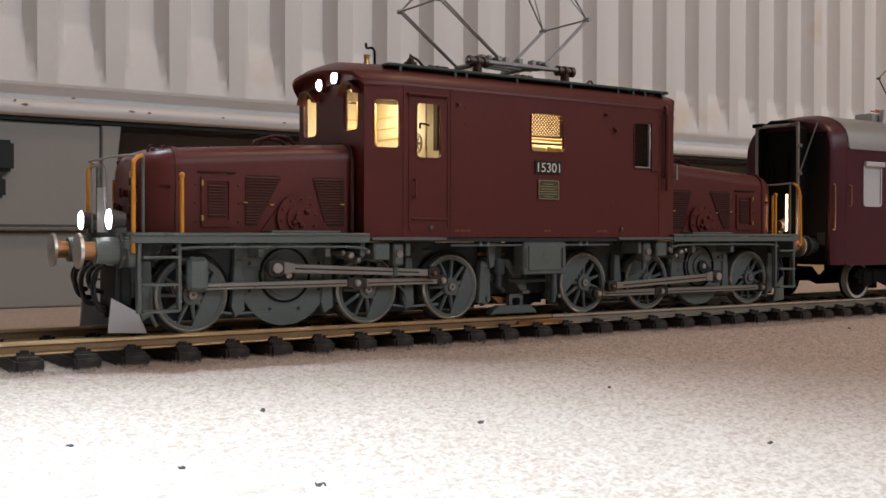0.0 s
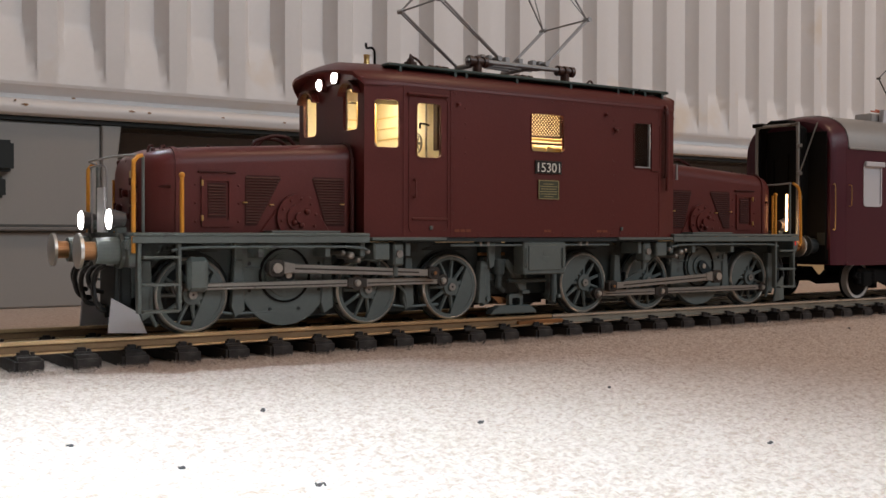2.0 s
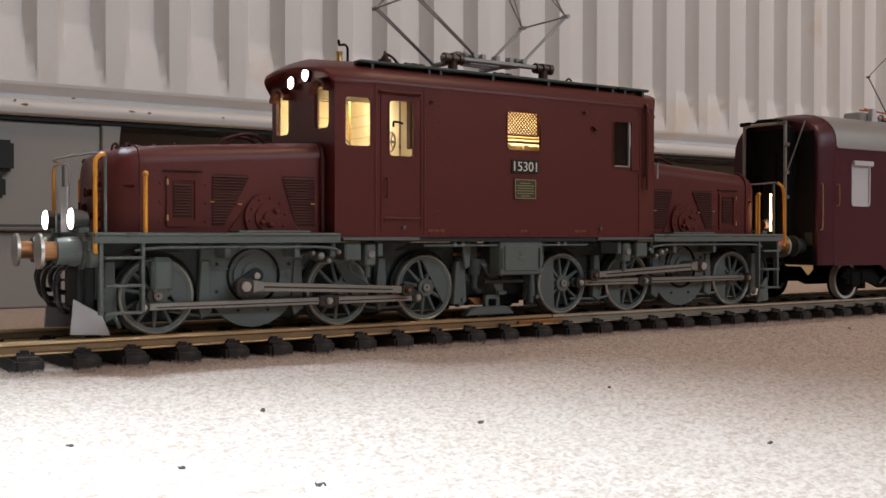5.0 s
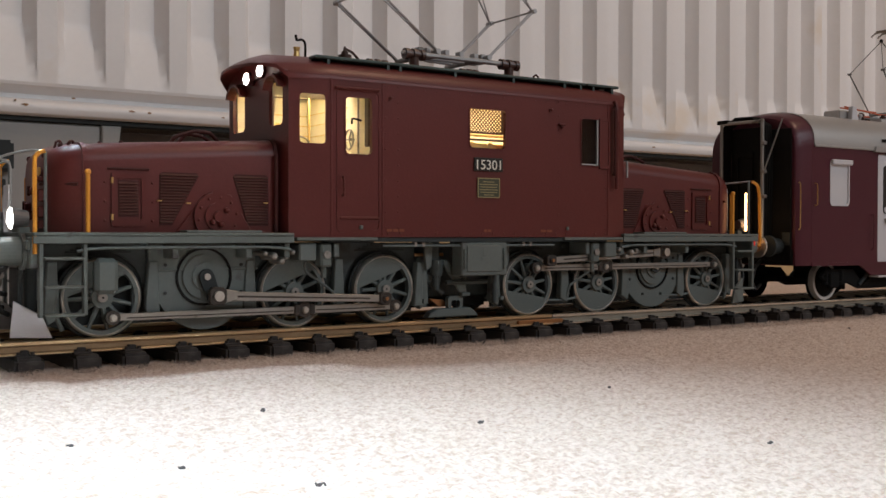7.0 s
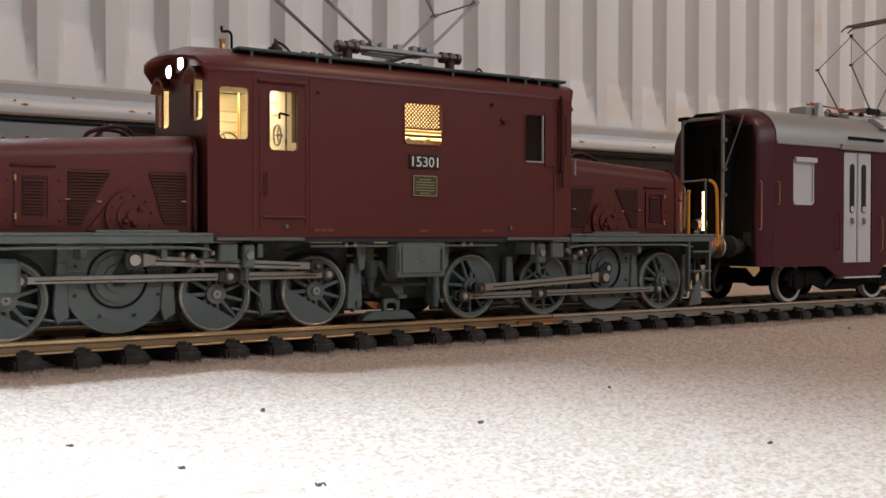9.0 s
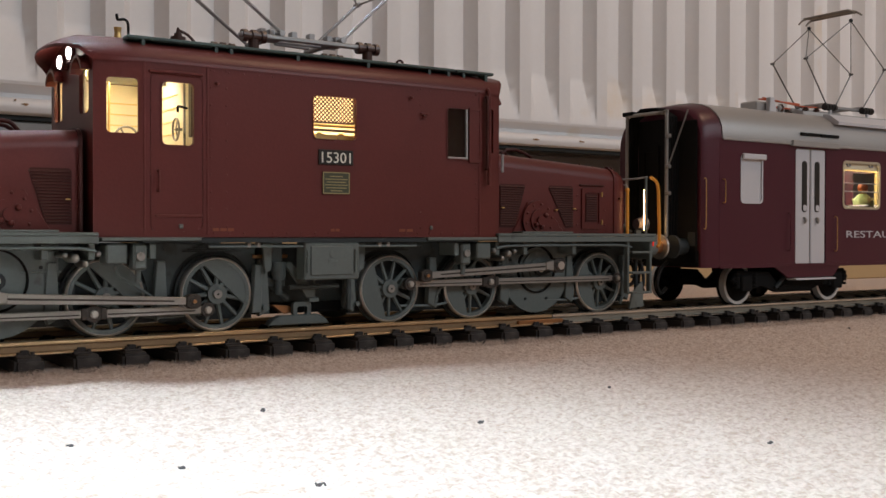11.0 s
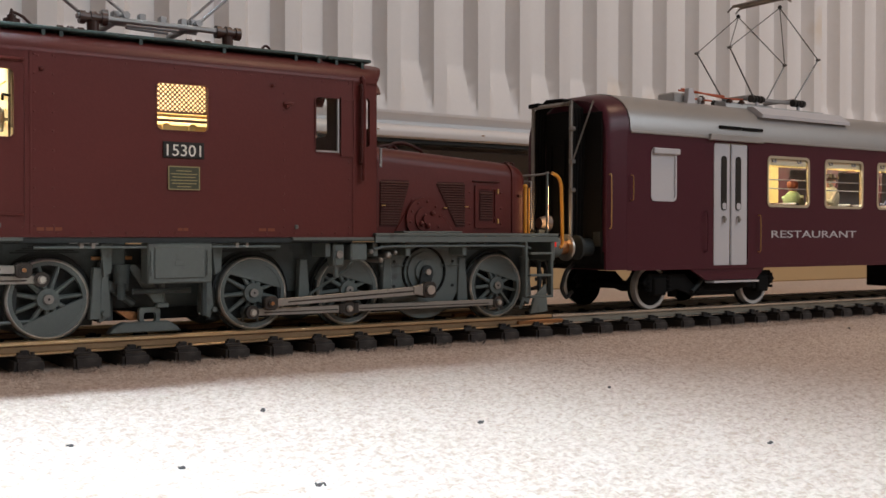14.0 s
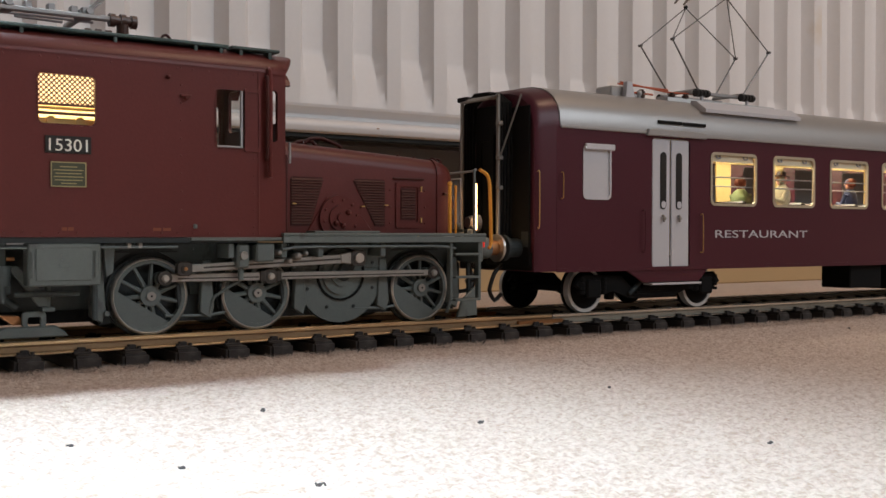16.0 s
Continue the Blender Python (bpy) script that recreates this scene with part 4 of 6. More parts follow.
# running boards and frame
for sg in (-1, 1):
    a, b = sorted((sg * 87.5, sg * 185.0))
    board = part("running_board", box(new_bm(), a, b, -33.2, 33.2, 47.4, 48.7, 0.3), GREY, loco)
    for y in (-32.6, 32.6):
        part("valance", box(new_bm(), a, b, y - 0.5, y + 0.5, 44.8, 47.3, 0.15), GREY, board)
    c, d = sorted((sg * 131, sg * 101))
    part("tread_plate", box(new_bm(), c, d, -33.0, -25.2, 48.75, 49.6, 0.2), GREY, board)
    c, d = sorted((sg * 50, sg * 86.5))
    part("lower_board", box(new_bm(), c, d, -33.6, 33.6, 45.7, 46.9, 0.2), GREY, loco)
    part("air_pipe", pipe(new_bm(), [(sg * 88, -31, 42.0), (sg * 98, -31, 43.2), (sg * 160, -31, 43.2), (sg * 170, -31, 42)], 0.55), GREY, loco)
    # inner main frame and the outer jackshaft plate
    for y in (-13.0, 20.0):
        x0, x1 = sorted((sg * 22, sg * 180))
        part("main_frame", box(new_bm(), x0, x1, y - 1, y + 1, 14.5, 44.6), GREY_DARK, loco)
    arches = [(21.0, 24.0)]
    for c in (39.0, 81.7, 158.5):
        arches += arc((c, WHEEL_Z), 17.2, 180, 0, 20)
    arches += [(180.0, 24.0), (180.0, 44.5), (21.0, 44.5)]
    fp = part("frame_plate", slab(new_bm(), [(sg * a, b) for a, b in arches], -15.2, -14.1), SHADED_GREY, loco, "grey frame plate arched over the wheels")
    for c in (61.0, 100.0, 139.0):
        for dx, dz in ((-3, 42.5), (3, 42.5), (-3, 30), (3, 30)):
            part("rivet_head", disc(new_bm(), sg * (c + dx), dz, -15.7, -15.1, 0.6, 8), SHADED_GREY, fp)
    cx = sg * JACK_X
    out = [(cx - 21.5, 44.7), (cx - 21.5, 34)] + arc((cx, 31.0), 19.6, 188, 352, 18) + [(cx + 21.5, 34), (cx + 21.5, 44.7)]
    jp = part("jackshaft_plate", slab(new_bm(), out, -19.5, -16.5, 0.4), GREY, loco)
    part("bearing_ring", circle_ring(new_bm(), cx, JACK_Z, 11.2, 10.4, -20.3, -19.3), BLACK, jp)
    part("bearing_disc", disc(new_bm(), cx, JACK_Z, -20.6, -19.4, 8.6), GREY, jp)
    for k in range(8):
        a = radians(45 * k + 22)
        part("bolt", disc(new_bm(), cx + 16.5 * math.cos(a), 31 + min(12, 14 * math.sin(a)), -20.0, -19.4, 0.7, 6), GREY_DARK, jp)
    part("plate_edge", box(new_bm(), cx - 22.2, cx + 22.2, -20.2, -19.4, 34.2, 35.0, 0.15), GREY, jp)
    # springs and brakes
    for ax in (38.99, 81.7, 158.5):
        x = sg * ax
        bm = new_bm()
        for k in range(5):
            box(bm, x - 12 + 2 * k, x + 12 - 2 * k, -15.8, -13.6, 41.2 + 0.7 * k, 41.8 + 0.7 * k)
        part("leaf_spring", bm, GREY_DARK, loco)
    for x in (61, 100.5, 139.5, 19.5, 176):
        bm = slab(new_bm(), [(sg * (x - 1.6), 38), (sg * (x + 1.6), 38), (sg * (x + 3.0), 20), (sg * (x + 1.6), 15.5), (sg * (x - 2.6), 18)], -20.5, -17.0, 0.3)
        part("brake_hanger", bm, GREY, loco)
    for x in (61, 139.5):
        part("brake_rod", pipe(new_bm(), [(sg * (x - 16), -19, 17.2), (sg * (x + 2), -19, 16.8), (sg * (x + 14), -19, 19)], 0.6), GREY, loco)
    for x in (66, 88, 133, 104):
        part("frame_bracket", box(new_bm(), min(sg * x, sg * (x + 2.4)), max(sg * x, sg * (x + 2.4)), -30, -17.5, 39, 44.7, 0.3), GREY, loco)
    part("sand_box", box(new_bm(), min(sg * 77, sg * 84.5), max(sg * 77, sg * 84.5), -31.5, -22, 37.4, 44.6, 0.6), GREY, loco)
    bm = new_bm()
    for x, z, r in ((95, 39.5, 1.6), (91.5, 37.5, 1.2), (98.5, 40.6, 1.0), (87, 41, 1.1)):
        rod(bm, (sg * x, -30, z), (sg * x, -20, z), r, 12)
        ball(bm, (sg * x, -30.3, z), r)
    part("valve_gear", bm, STEEL, loco)
    part("valve_chest", box(new_bm(), min(sg * 69.5, sg * 74.5), max(sg * 69.5, sg * 74.5), -30.5, -24, 35.0, 44.6, 0.8), GREY, loco)
    part("valve_stem", rod(new_bm(), (sg * 72, -27.5, 30.5), (sg * 72, -27.5, 35.2), 1.1, 12), GREY, loco)
    part("valve_collar", disc(new_bm(), sg * 72, 40.0, -31.4, -30.3, 1.6, 16), STEEL, loco)
    for x in (50.5, 68.0, 93.5, 146.0):
        part("brake_block", slab(new_bm(), [(sg * (x - 1.3), 29.5), (sg * (x + 1.3), 29.0), (sg * (x + 1.8), 19.0), (sg * (x - 0.6), 18.0)], -19.8, -17.3, 0.25), GREY_DARK, loco)
    part("life_guard", pipe(new_bm(), [(sg * 174, -20, 30), (sg * 175, -20, 20), (sg * 172.5, -20, 13.4)], 0.8), GREY, loco)
    part("sand_pipe", pipe(new_bm(), [(sg * 80, -27, 37), (sg * 78, -24, 33), (sg * 64, -21, 24), (sg * 62, -20, 17)], 0.6), GREY, loco)

# box between the two trucks and what hangs about it
eq = part("equipment_box", box(new_bm(), -7.0, 17.5, -32.2, -24, 30.0, 45.0, 0.5), GREY, loco, "flat grey equipment box")
part("box_door", box(new_bm(), -4.6, 14.4, -32.8, -32.1, 31.8, 43.4, 0.3), GREY, eq)
part("box_emblem", disc(new_bm(), 5, 40.2, -33.0, -32.7, 1.4, 16), GREY, eq)
part("box_shade", box(new_bm(), 3.0, 7.0, -32.95, -32.7, 36.6, 38.2, 0.1), GREY, eq)
for x in (-5.8, 15.6):
    part("box_hinge", rod(new_bm(), (x, -32.6, 33), (x, -32.6, 42), 0.5, 8), GREY, eq)
part("collector_shoe", slab(new_bm(), [(-18, 11.6), (9, 11.6), (7.6, 13.4), (4.6, 15.4), (-12.5, 15.4), (-16.4, 13.6)], -22, -17, 0.4), GREY, loco)
part("shoe_bracket", ring(new_bm(), round_rect(-6.5, 1.5, 15.2, 20.6, 1.2), round_rect(-4.8, -0.2, 15.4, 18.8, 0.9), -20.5, -18), GREY, loco)
part("shoe_wedge", slab(new_bm(), [(-14, 19.5), (-7, 19.0), (-3.5, 16.0), (-9, 15.8)], -17, -8), COPPER, loco, "rusty copper wedge")
bm = new_bm()
box(bm, -18, -12, -22, -8, 35, 46.5, 0.4)
box(bm, -22, -10, -20, 10, 27, 31, 0.4)
rod(bm, (-17, -15, 16), (-17, -15, 36), 2.2, 14)
box(bm, -26, 26, -9, 16, 20, 44)
rod(bm, (-23, -18, 33), (-8, -18, 22), 1.4, 10)
rod(bm, (-10, -24, 27), (12, -24, 27), 1.0, 10)
rod(bm, (18, -22, 17), (18, -22, 44), 1.1, 10)
# same darkened grey, so the underside shade is in the colour
part("drag_gear", bm, SHADED_GREY, loco)
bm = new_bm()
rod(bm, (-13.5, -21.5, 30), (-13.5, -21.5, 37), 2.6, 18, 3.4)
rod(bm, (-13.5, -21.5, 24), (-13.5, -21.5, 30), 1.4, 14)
part("spring_cup", bm, SHADED_GREY, loco, "round grey spring cup")
part("diagonal_strut", slab(new_bm(), [(-11.5, 36.5), (-8.5, 37.0), (1.5, 26.0), (1.5, 22.5), (-1.5, 22.5)], -22.5, -21.0, 0.2), GREY, loco, "grey diagonal strut")
part("hanger_rod", rod(new_bm(), (2.0, -21, 20.5), (2.0, -21, 31), 0.9, 10), GREY, loco)
part("hanger_foot", box(new_bm(), -0.4, 4.2, -22.5, -19.5, 20.6, 22.2, 0.3), GREY, loco)
part("cross_strap", box(new_bm(), -24, -9, -20.5, -19.6, 38.6, 40.0, 0.2), COPPER, loco, "dull coppery cross strap")
for x in (-19.5, 22.5):
    part("brake_beam", rod(new_bm(), (x, -22, 19), (x, 24, 19), 1.0, 10), GREY, loco)
    part("frame_step", slab(new_bm(), [(x - 2.2, 44.6), (x + 2.2, 44.6), (x + 1.6, 34.0), (x - 1.0, 32.5)], -24.5, -22.8, 0.2), GREY, loco)
for x in (-30, -26, 28, 32):
    part("pipe_clip", box(new_bm(), x - 0.8, x + 0.8, -31, -29, 43.0, 45.0, 0.2), STEEL, loco)
part("end_bracket", slab(new_bm(), [(-25, 17), (-21, 17), (-20.5, 36), (-23.5, 36)], -22, -18, 0.3), GREY, loco)
part("belly_pan", box(new_bm(), -20, 20, -11, 18, 15.5, 20), BLACK, loco)
part("sill_pipe", rod(new_bm(), (-46, -30.5, 43.4), (46, -30.5, 43.4), 0.5, 8), GREY, loco)
part("body_sill", box(new_bm(), S0, S1, -32.4, 32.4, 45.0, 46.8), GREY_DARK, loco)

# wheels: each axle carries a near and a far wheel and turns as one


def spoke_mesh():
    ob = part("spoke", rod(new_bm(), (3.4, -19.0, 0), (12.6, -18.6, 0), 1.0, 6, 0.7), GREY, loco)
    me = ob.data
    bpy.data.objects.remove(ob)
    return me


SPOKE = spoke_mesh()


def build_wheelset(x, phase):
    ws = part("wheelset", rod(new_bm(), (0, -17, 0), (0, 32, 0), 2.4, 14), GREY_DARK, loco, "grey spoked driving wheels on one axle")
    face, back = -20.4, -17.0
    part("rim", circle_ring(new_bm(), 0, 0, 13.6, 12.1, face + 0.3, back, 48), GREY, ws, smooth=True)
    hub = disc(new_bm(), 0, 0, face - 0.6, back, 3.9, 24)
    disc(hub, 0, 0, face - 1.2, face, 2.0, 20)
    part("hub", hub, GREY, ws)
    part("axle_end", disc(new_bm(), 0, 0, face - 1.5, face - 1.0, 1.7, 20), STEEL, ws)
    part("axle_centre", disc(new_bm(), 0, 0, face - 1.6, face - 1.4, 0.4, 10), BLACK, ws)
    for k in range(11):
        sp = new("spoke", SPOKE)
        sp.parent = ws
        sp.matrix_local = pose(0, 0, 0, 0, 360 * (k + 0.5) / 11, 0)
    # the outer edge of the tyre is chamfered back to the tread
    bm = new_bm()
    loops = [[bm.verts.new((r * math.cos(2 * math.pi * k / 64), y, r * math.sin(2 * math.pi * k / 64))) for k in range(64)] for r, y in ((13.5, face + 0.25), (13.8, face), (13.95, face), (14.55, face + 0.6), (14.55, back + 0.2), (13.5, back + 0.2))]
    for p, q in zip(loops, loops[1:] + loops[:1]):
        for k in range(64):
            bm.faces.new((p[k], p[(k + 1) % 64], q[(k + 1) % 64], q[k]))
    part("tyre", bm, TYRE, ws, "worn bright steel tyre", smooth=True)
    part("flange", circle_ring(new_bm(), 0, 0, 15.7, 13.0, back + 0.3, back + 1.3, 64), GREY_DARK, ws, smooth=True)
    # balance weight opposite the crank, cut off along a chord
    a0 = phase + 180
    cut = arc((0, 0), 12.6, a0 - 68, a0 + 68, 18)
    part("balance_weight", slab(new_bm(), cut, face + 0.5, face + 2.6, 0.15), GREY, ws)
    part("pin_boss", disc(new_bm(), CRANK * math.cos(radians(phase)), CRANK * math.sin(radians(phase)), face - 0.2, back, 2.3, 18), GREY, ws)
    far = circle_ring(new_bm(), 0, 0, 14.5, 12.0, 31.4, 35.4, 48)
    circle_ring(far, 0, 0, 15.7, 12.6, 30.3, 31.4, 48)
    disc(far, 0, 0, 31.0, 36, 3.9, 20)
    for k in range(11):
        a = 2 * math.pi * (k + 0.5) / 11
        rod(far, (3.4 * math.cos(a), 33, 3.4 * math.sin(a)), (12.8 * math.cos(a), 33, 12.8 * math.sin(a)), 0.9, 5)
    part("opposite_wheel", far, GREY, ws, smooth=True)
    px, pz = CRANK * math.cos(radians(phase)), CRANK * math.sin(radians(phase))
    part("crank_pin", rod(new_bm(), (px, -20, pz), (px, -25.6, pz), 1.5, 14), STEEL, ws)
    ws.matrix_local = pose(x * MM, 0, WHEEL_Z * MM)
    return ws


def build_jackshaft(sg):
    ph = PHASE[sg]
    js = part("jackshaft", rod(new_bm(), (0, -20.2, 0), (0, 30, 0), 3.0, 18), GREY_DARK, loco)
    px, pz = CRANK * math.cos(radians(ph)), CRANK * math.sin(radians(ph))
    bm = slab(new_bm(), arc((0, 0), 3.0, ph + 80, ph + 280, 10) + arc((px, pz), 2.8, ph - 75, ph + 75, 8), -23.2, -21.6, 0.3)
    part("crank", bm, GREY_DARK, js)
    part("crank_pin", rod(new_bm(), (px, -23, pz), (px, -29.2, pz), 2.0, 16), TYRE, js, "bright steel crank pin")
    part("hub_cap", rod(new_bm(), (0, -20, 0), (0, -21.5, 0), 5.2, 28), GREY, js)
    part("hub_pin", rod(new_bm(), (0, -21, 0), (0, -23.9, 0), 1.3, 14), TYRE, js)
    js.matrix_local = pose(sg * JACK_X * MM, 0, JACK_Z * MM)
    return js


def bar(bm, a, b, h0, h1, y0, y1):
    """A flat bar between two points, its height tapering."""
    (xa, za), (xb, zb) = a, b
    slab(bm, [(xa, za - h0), (xb, zb - h1), (xb, zb + h1), (xa, za + h0)], y0, y1, 0.25)


def build_rods(sg):
    w1, w2, w3 = (sg * 158.5, 25.0), (sg * 81.7, 25.0), (sg * 39.0, 25.0)
    bm = new_bm()
    bar(bm, w1, w2, 1.35, 1.5, -24.6, -23.0)
    bar(bm, w2, w3, 1.7, 1.5, -24.6, -23.0)
    coup = part("coupling_rod", bm, STEEL, loco, "steel coupling rod")
    for (xa, _), (xb, _) in ((w1, w2), (w2, w3)):
        lo, hi = sorted((xa, xb))
        # no groove is cut: a thin dark strip gives the shade of one
        part("flute_shade", box(new_bm(), lo + 5, hi - 5, -24.75, -24.5, 24.5, 24.95, 0.1), ROD_DARK, coup)
    for (x, z), r in ((w1, 2.7), (w2, 3.1), (w3, 2.7)):
        part("rod_boss", disc(new_bm(), x, z, -25.0, -22.7, r, 20), ROD_DARK, coup)
        part("rod_cap", rod(new_bm(), (x, -24.8, z), (x, -26.2, z), 1.35, 6, 1.1), TYRE, coup, "bright nut on the rod")
    for x in (-1, 1):
        part("oil_cup", box(new_bm(), w2[0] + x * 3.4 - 1.2, w2[0] + x * 3.4 + 1.2, -25.2, -22.6, 22.8, 27.4, 0.4), ROD_DARK, coup)
    end = (sg * (39.0 + 6.6), 25.0 + 3.5)
    jack = (sg * JACK_X, JACK_Z)
    bm = new_bm()
    bar(bm, jack, end, 1.9, 1.5, -27.4, -25.9)
    con = part("connecting_rod", bm, STEEL, loco, "steel connecting rod")
    fl = new_bm()
    bar(fl, (jack[0] + 0.1 * (end[0] - jack[0]), jack[1] + 0.1 * (end[1] - jack[1])), (jack[0] + 0.9 * (end[0] - jack[0]), jack[1] + 0.9 * (end[1] - jack[1])), 0.35, 0.3, -27.55, -27.3)
    # here too the groove is only its shade, a dark strip on the bar
    part("flute_shade", fl, ROD_DARK, con)
    part("end_strap", slab(new_bm(), [(jack[0] - sg * 3.2, jack[1] - 2.6), (jack[0] - sg * 8.0, jack[1] - 1.7), (jack[0] - sg * 8.0, jack[1] + 1.7), (jack[0] - sg * 3.2, jack[1] + 2.6)], -27.8, -25.7, 0.3), STEEL, con)
    part("big_end", slab(new_bm(), [(jack[0] + a, jack[1] + b) for a, b in ((-3.4, -2.2), (-2.2, -3.4), (2.2, -3.4), (3.4, -2.2), (3.4, 2.2), (2.2, 3.4), (-2.2, 3.4), (-3.4, 2.2))], -28.0, -25.5, 0.3), ROD_DARK, con)
    part("small_end", slab(new_bm(), [(end[0] + a, end[1] + b) for a, b in ((-2.9, -1.7), (-1.6, -2.7), (1.6, -2.7), (2.9, -1.7), (2.9, 1.7), (1.6, 2.7), (-1.6, 2.7), (-2.9, 1.7))], -28.0, -24.7, 0.3), ROD_DARK, con)
    part("end_pin", disc(new_bm(), end[0], end[1], -28.6, -27.8, 1.5, 14), ROD_DARK, con)
    part("pin_nut", disc(new_bm(), end[0], end[1], -29.2, -28.5, 0.8, 6), COPPER, con)
    return coup, con


WHEELSETS = [(build_wheelset(x, PHASE[-1 if x < 0 else 1]), x) for x in AXLES]
JACKS = [(build_jackshaft(sg), sg) for sg in (-1, 1)]
RODS = [(ob, sg) for sg in (-1, 1) for ob in build_rods(sg)]


# platform ends: beams, buffers, ladders, rails, lamps, hoses


def build_end(sg):
    def X(x):
        return sg * x

    def bx(x0, x1, *rest, **kw):
        return box(new_bm(), min(X(x0), X(x1)), max(X(x0), X(x1)), *rest, **kw)
    beam = part("buffer_beam", bx(181.5, 185.5, -30, 30, 36.0, 47.2, bevel=0.5), GREY, loco)
    for y in (-19.5, 19.5):
        bf = part("buffer", rod(new_bm(), (X(185.4), y, 42), (X(195.0), y, 42), 5.2, 24, 4.8), GREY, loco)
        part("buffer_flange", rod(new_bm(), (X(185.4), y, 42), (X(186.8), y, 42), 6.6, 24), GREY, bf)
        part("buffer_stock", rod(new_bm(), (X(195), y, 42), (X(200.2), y, 42), 3.4, 20), COPPER, bf)
        bm = rod(new_bm(), (X(200), y, 42), (X(201.2), y, 42), 6.4, 32)
        bm2 = rod(bm, (X(201.1), y, 42), (X(202.0), y, 42), 6.4, 32, 3.0)
        part("buffer_head", bm2, TYRE, bf, "polished round buffer head", smooth=True)
        # head lamps on brackets
        lp = part("head_lamp", rod(new_bm(), (X(184.0), y, 53.6), (X(189.6), y, 53.6), 2.6, 20, 4.0), LAMP_HALO, loco)
        part("lamp_bracket", bx(183.5, 187.0, y - 0.8, y + 0.8, 47.2, 50.6), GREY, lp)
        lit = LAMP_WHITE if sg < 0 else LAMP_DIM
        part("lamp_lens", ball(new_bm(), (X(189.7), y, 53.6), 3.6, (0.3, 1, 1.05)), lit, lp, "glowing white lens")
    # folded gangway plate and its chains
    part("gangway_plate", slab(new_bm(), [(X(186.6), 48.8), (X(187.6), 48.8), (X(187.6), 66), (X(186.6), 66)], -5, 4), COACH_WHITE, loco, "pale folded gangway plate")
    bm = new_bm()
    for y in (-9, -2, 6, 12):
        rod(bm, (X(186), y, 48.8), (X(186 + (y % 3) * 0.5), y + 1, 53.5), 1.0, 8)
        ball(bm, (X(186), y, 52), 1.6)
    rod(bm, (X(186), -14, 50), (X(186), 14, 50.6), 0.7, 8)
    part("platform_valve", bm, GREY, loco)
    # ladder
    for y in (-30.5, 30.5):
        ld = part("ladder", bx(181.5, 183.0, y - 1.4, y + 1.4, 19.2, 47.0, bevel=0.25), GREY, loco)
        part("ladder_side", bx(166.6, 168.0, y - 1.4, y + 1.4, 19.6, 47.0, bevel=0.25), GREY, ld)
        for z in (39.6, 29.6, 19.8):
            part("rung", bx(168.1, 181.4, y - 3.4, y + 2.0, z - 0.5, z + 0.5, bevel=0.2), GREY, ld)
        # rails
        part("post_rail", pipe(new_bm(), [(X(166.4), y * 1.04, 48.6), (X(166.4), y * 1.04, 69.6)], 0.8, 10), YELLOW, loco, "yellow enamelled grab post")
        part("post_knob", ball(new_bm(), (X(166.4), y * 1.04, 70), 1.15), YELLOW, loco)
        part("corner_rail", pipe(new_bm(), [(X(184.0), y, 41.2), (X(184.0), y, 72.5), (X(183.4), y, 75.0), (X(182.2), y, 76.4), (X(180.6), y, 76.8)] if sg < 0 else
                                 [(X(188.0), y, 42.2), (X(189.4), y, 45), (X(188.6), y, 70), (X(186.8), y, 75), (X(183), y, 76.8)], 0.8, 10), YELLOW, loco, "yellow enamelled corner handrail")
        part("rail_stanchion", rod(new_bm(), (X(180.4), y * 0.99, 48.6), (X(180.4), y * 0.99, 76.6), 0.6, 8), GREY, loco)
        if y > 0 or sg > 0:
            part("fine_post", rod(new_bm(), (X(176.0), y * 0.72, 48.6), (X(176.0), y * 0.72, 70), 0.6, 8), YELLOW, loco)
    part("cross_rail", pipe(new_bm(), [(X(180.6), -30.5, 76.8), (X(184), -26, 77.0), (X(187.6), -14, 76.8), (X(187.6), 14, 76.8), (X(184), 26, 77), (X(180.6), 30.5, 76.8)], 0.5, 8), SILVER, loco, "thin pale cross rail")
    part("cross_rail", pipe(new_bm(), [(X(187.6), -9, 48.6), (X(187.6), -9, 72), (X(189), -6, 74), (X(189), 8, 74), (X(187.6), 11, 72), (X(187.6), 11, 48.6)], 0.4, 8), SILVER, loco)
    # plough plates and coupling gear
    for s in (-1, 1):
        pts = [(X(190.4), 11.6), (X(176.4), 11.2), (X(179.6), 19.0), (X(189.2), 24.6)]
        bm = slab(new_bm(), pts, 0, 1.2, 0.2)
        moved(bm, Matrix.Translation((X(183), s * 21.0, 0)) @ Matrix.Rotation(radians(-s * sg * 16), 4, "Z") @ Matrix.Translation((-X(183), 0, 0)))
        # leading plates are paler: the light on their grey is in the colour
        part("rail_guard", bm, COACH_WHITE if sg < 0 else GREY, loco, "grey rail guard plate, the leading pair coloured paler for the light")
    bm = new_bm()
    box(bm, min(X(186), X(193)), max(X(186), X(193)), -1.4, 1.4, 39, 43, 0.5)
    pipe(bm, [(X(193), 0, 41), (X(195.5), 0, 40), (X(196), 0, 37.6), (X(194.4), 0, 36.6)], 1.0)
    pipe(bm, [(X(189), -1.5, 39), (X(190), -1.5, 30), (X(190), 1.5, 30), (X(189), 1.5, 39)], 0.8)
    rod(bm, (X(190), -3, 33), (X(190), 3, 33), 1.3, 10)
    part("coupling_hook", bm, STEEL, loco)
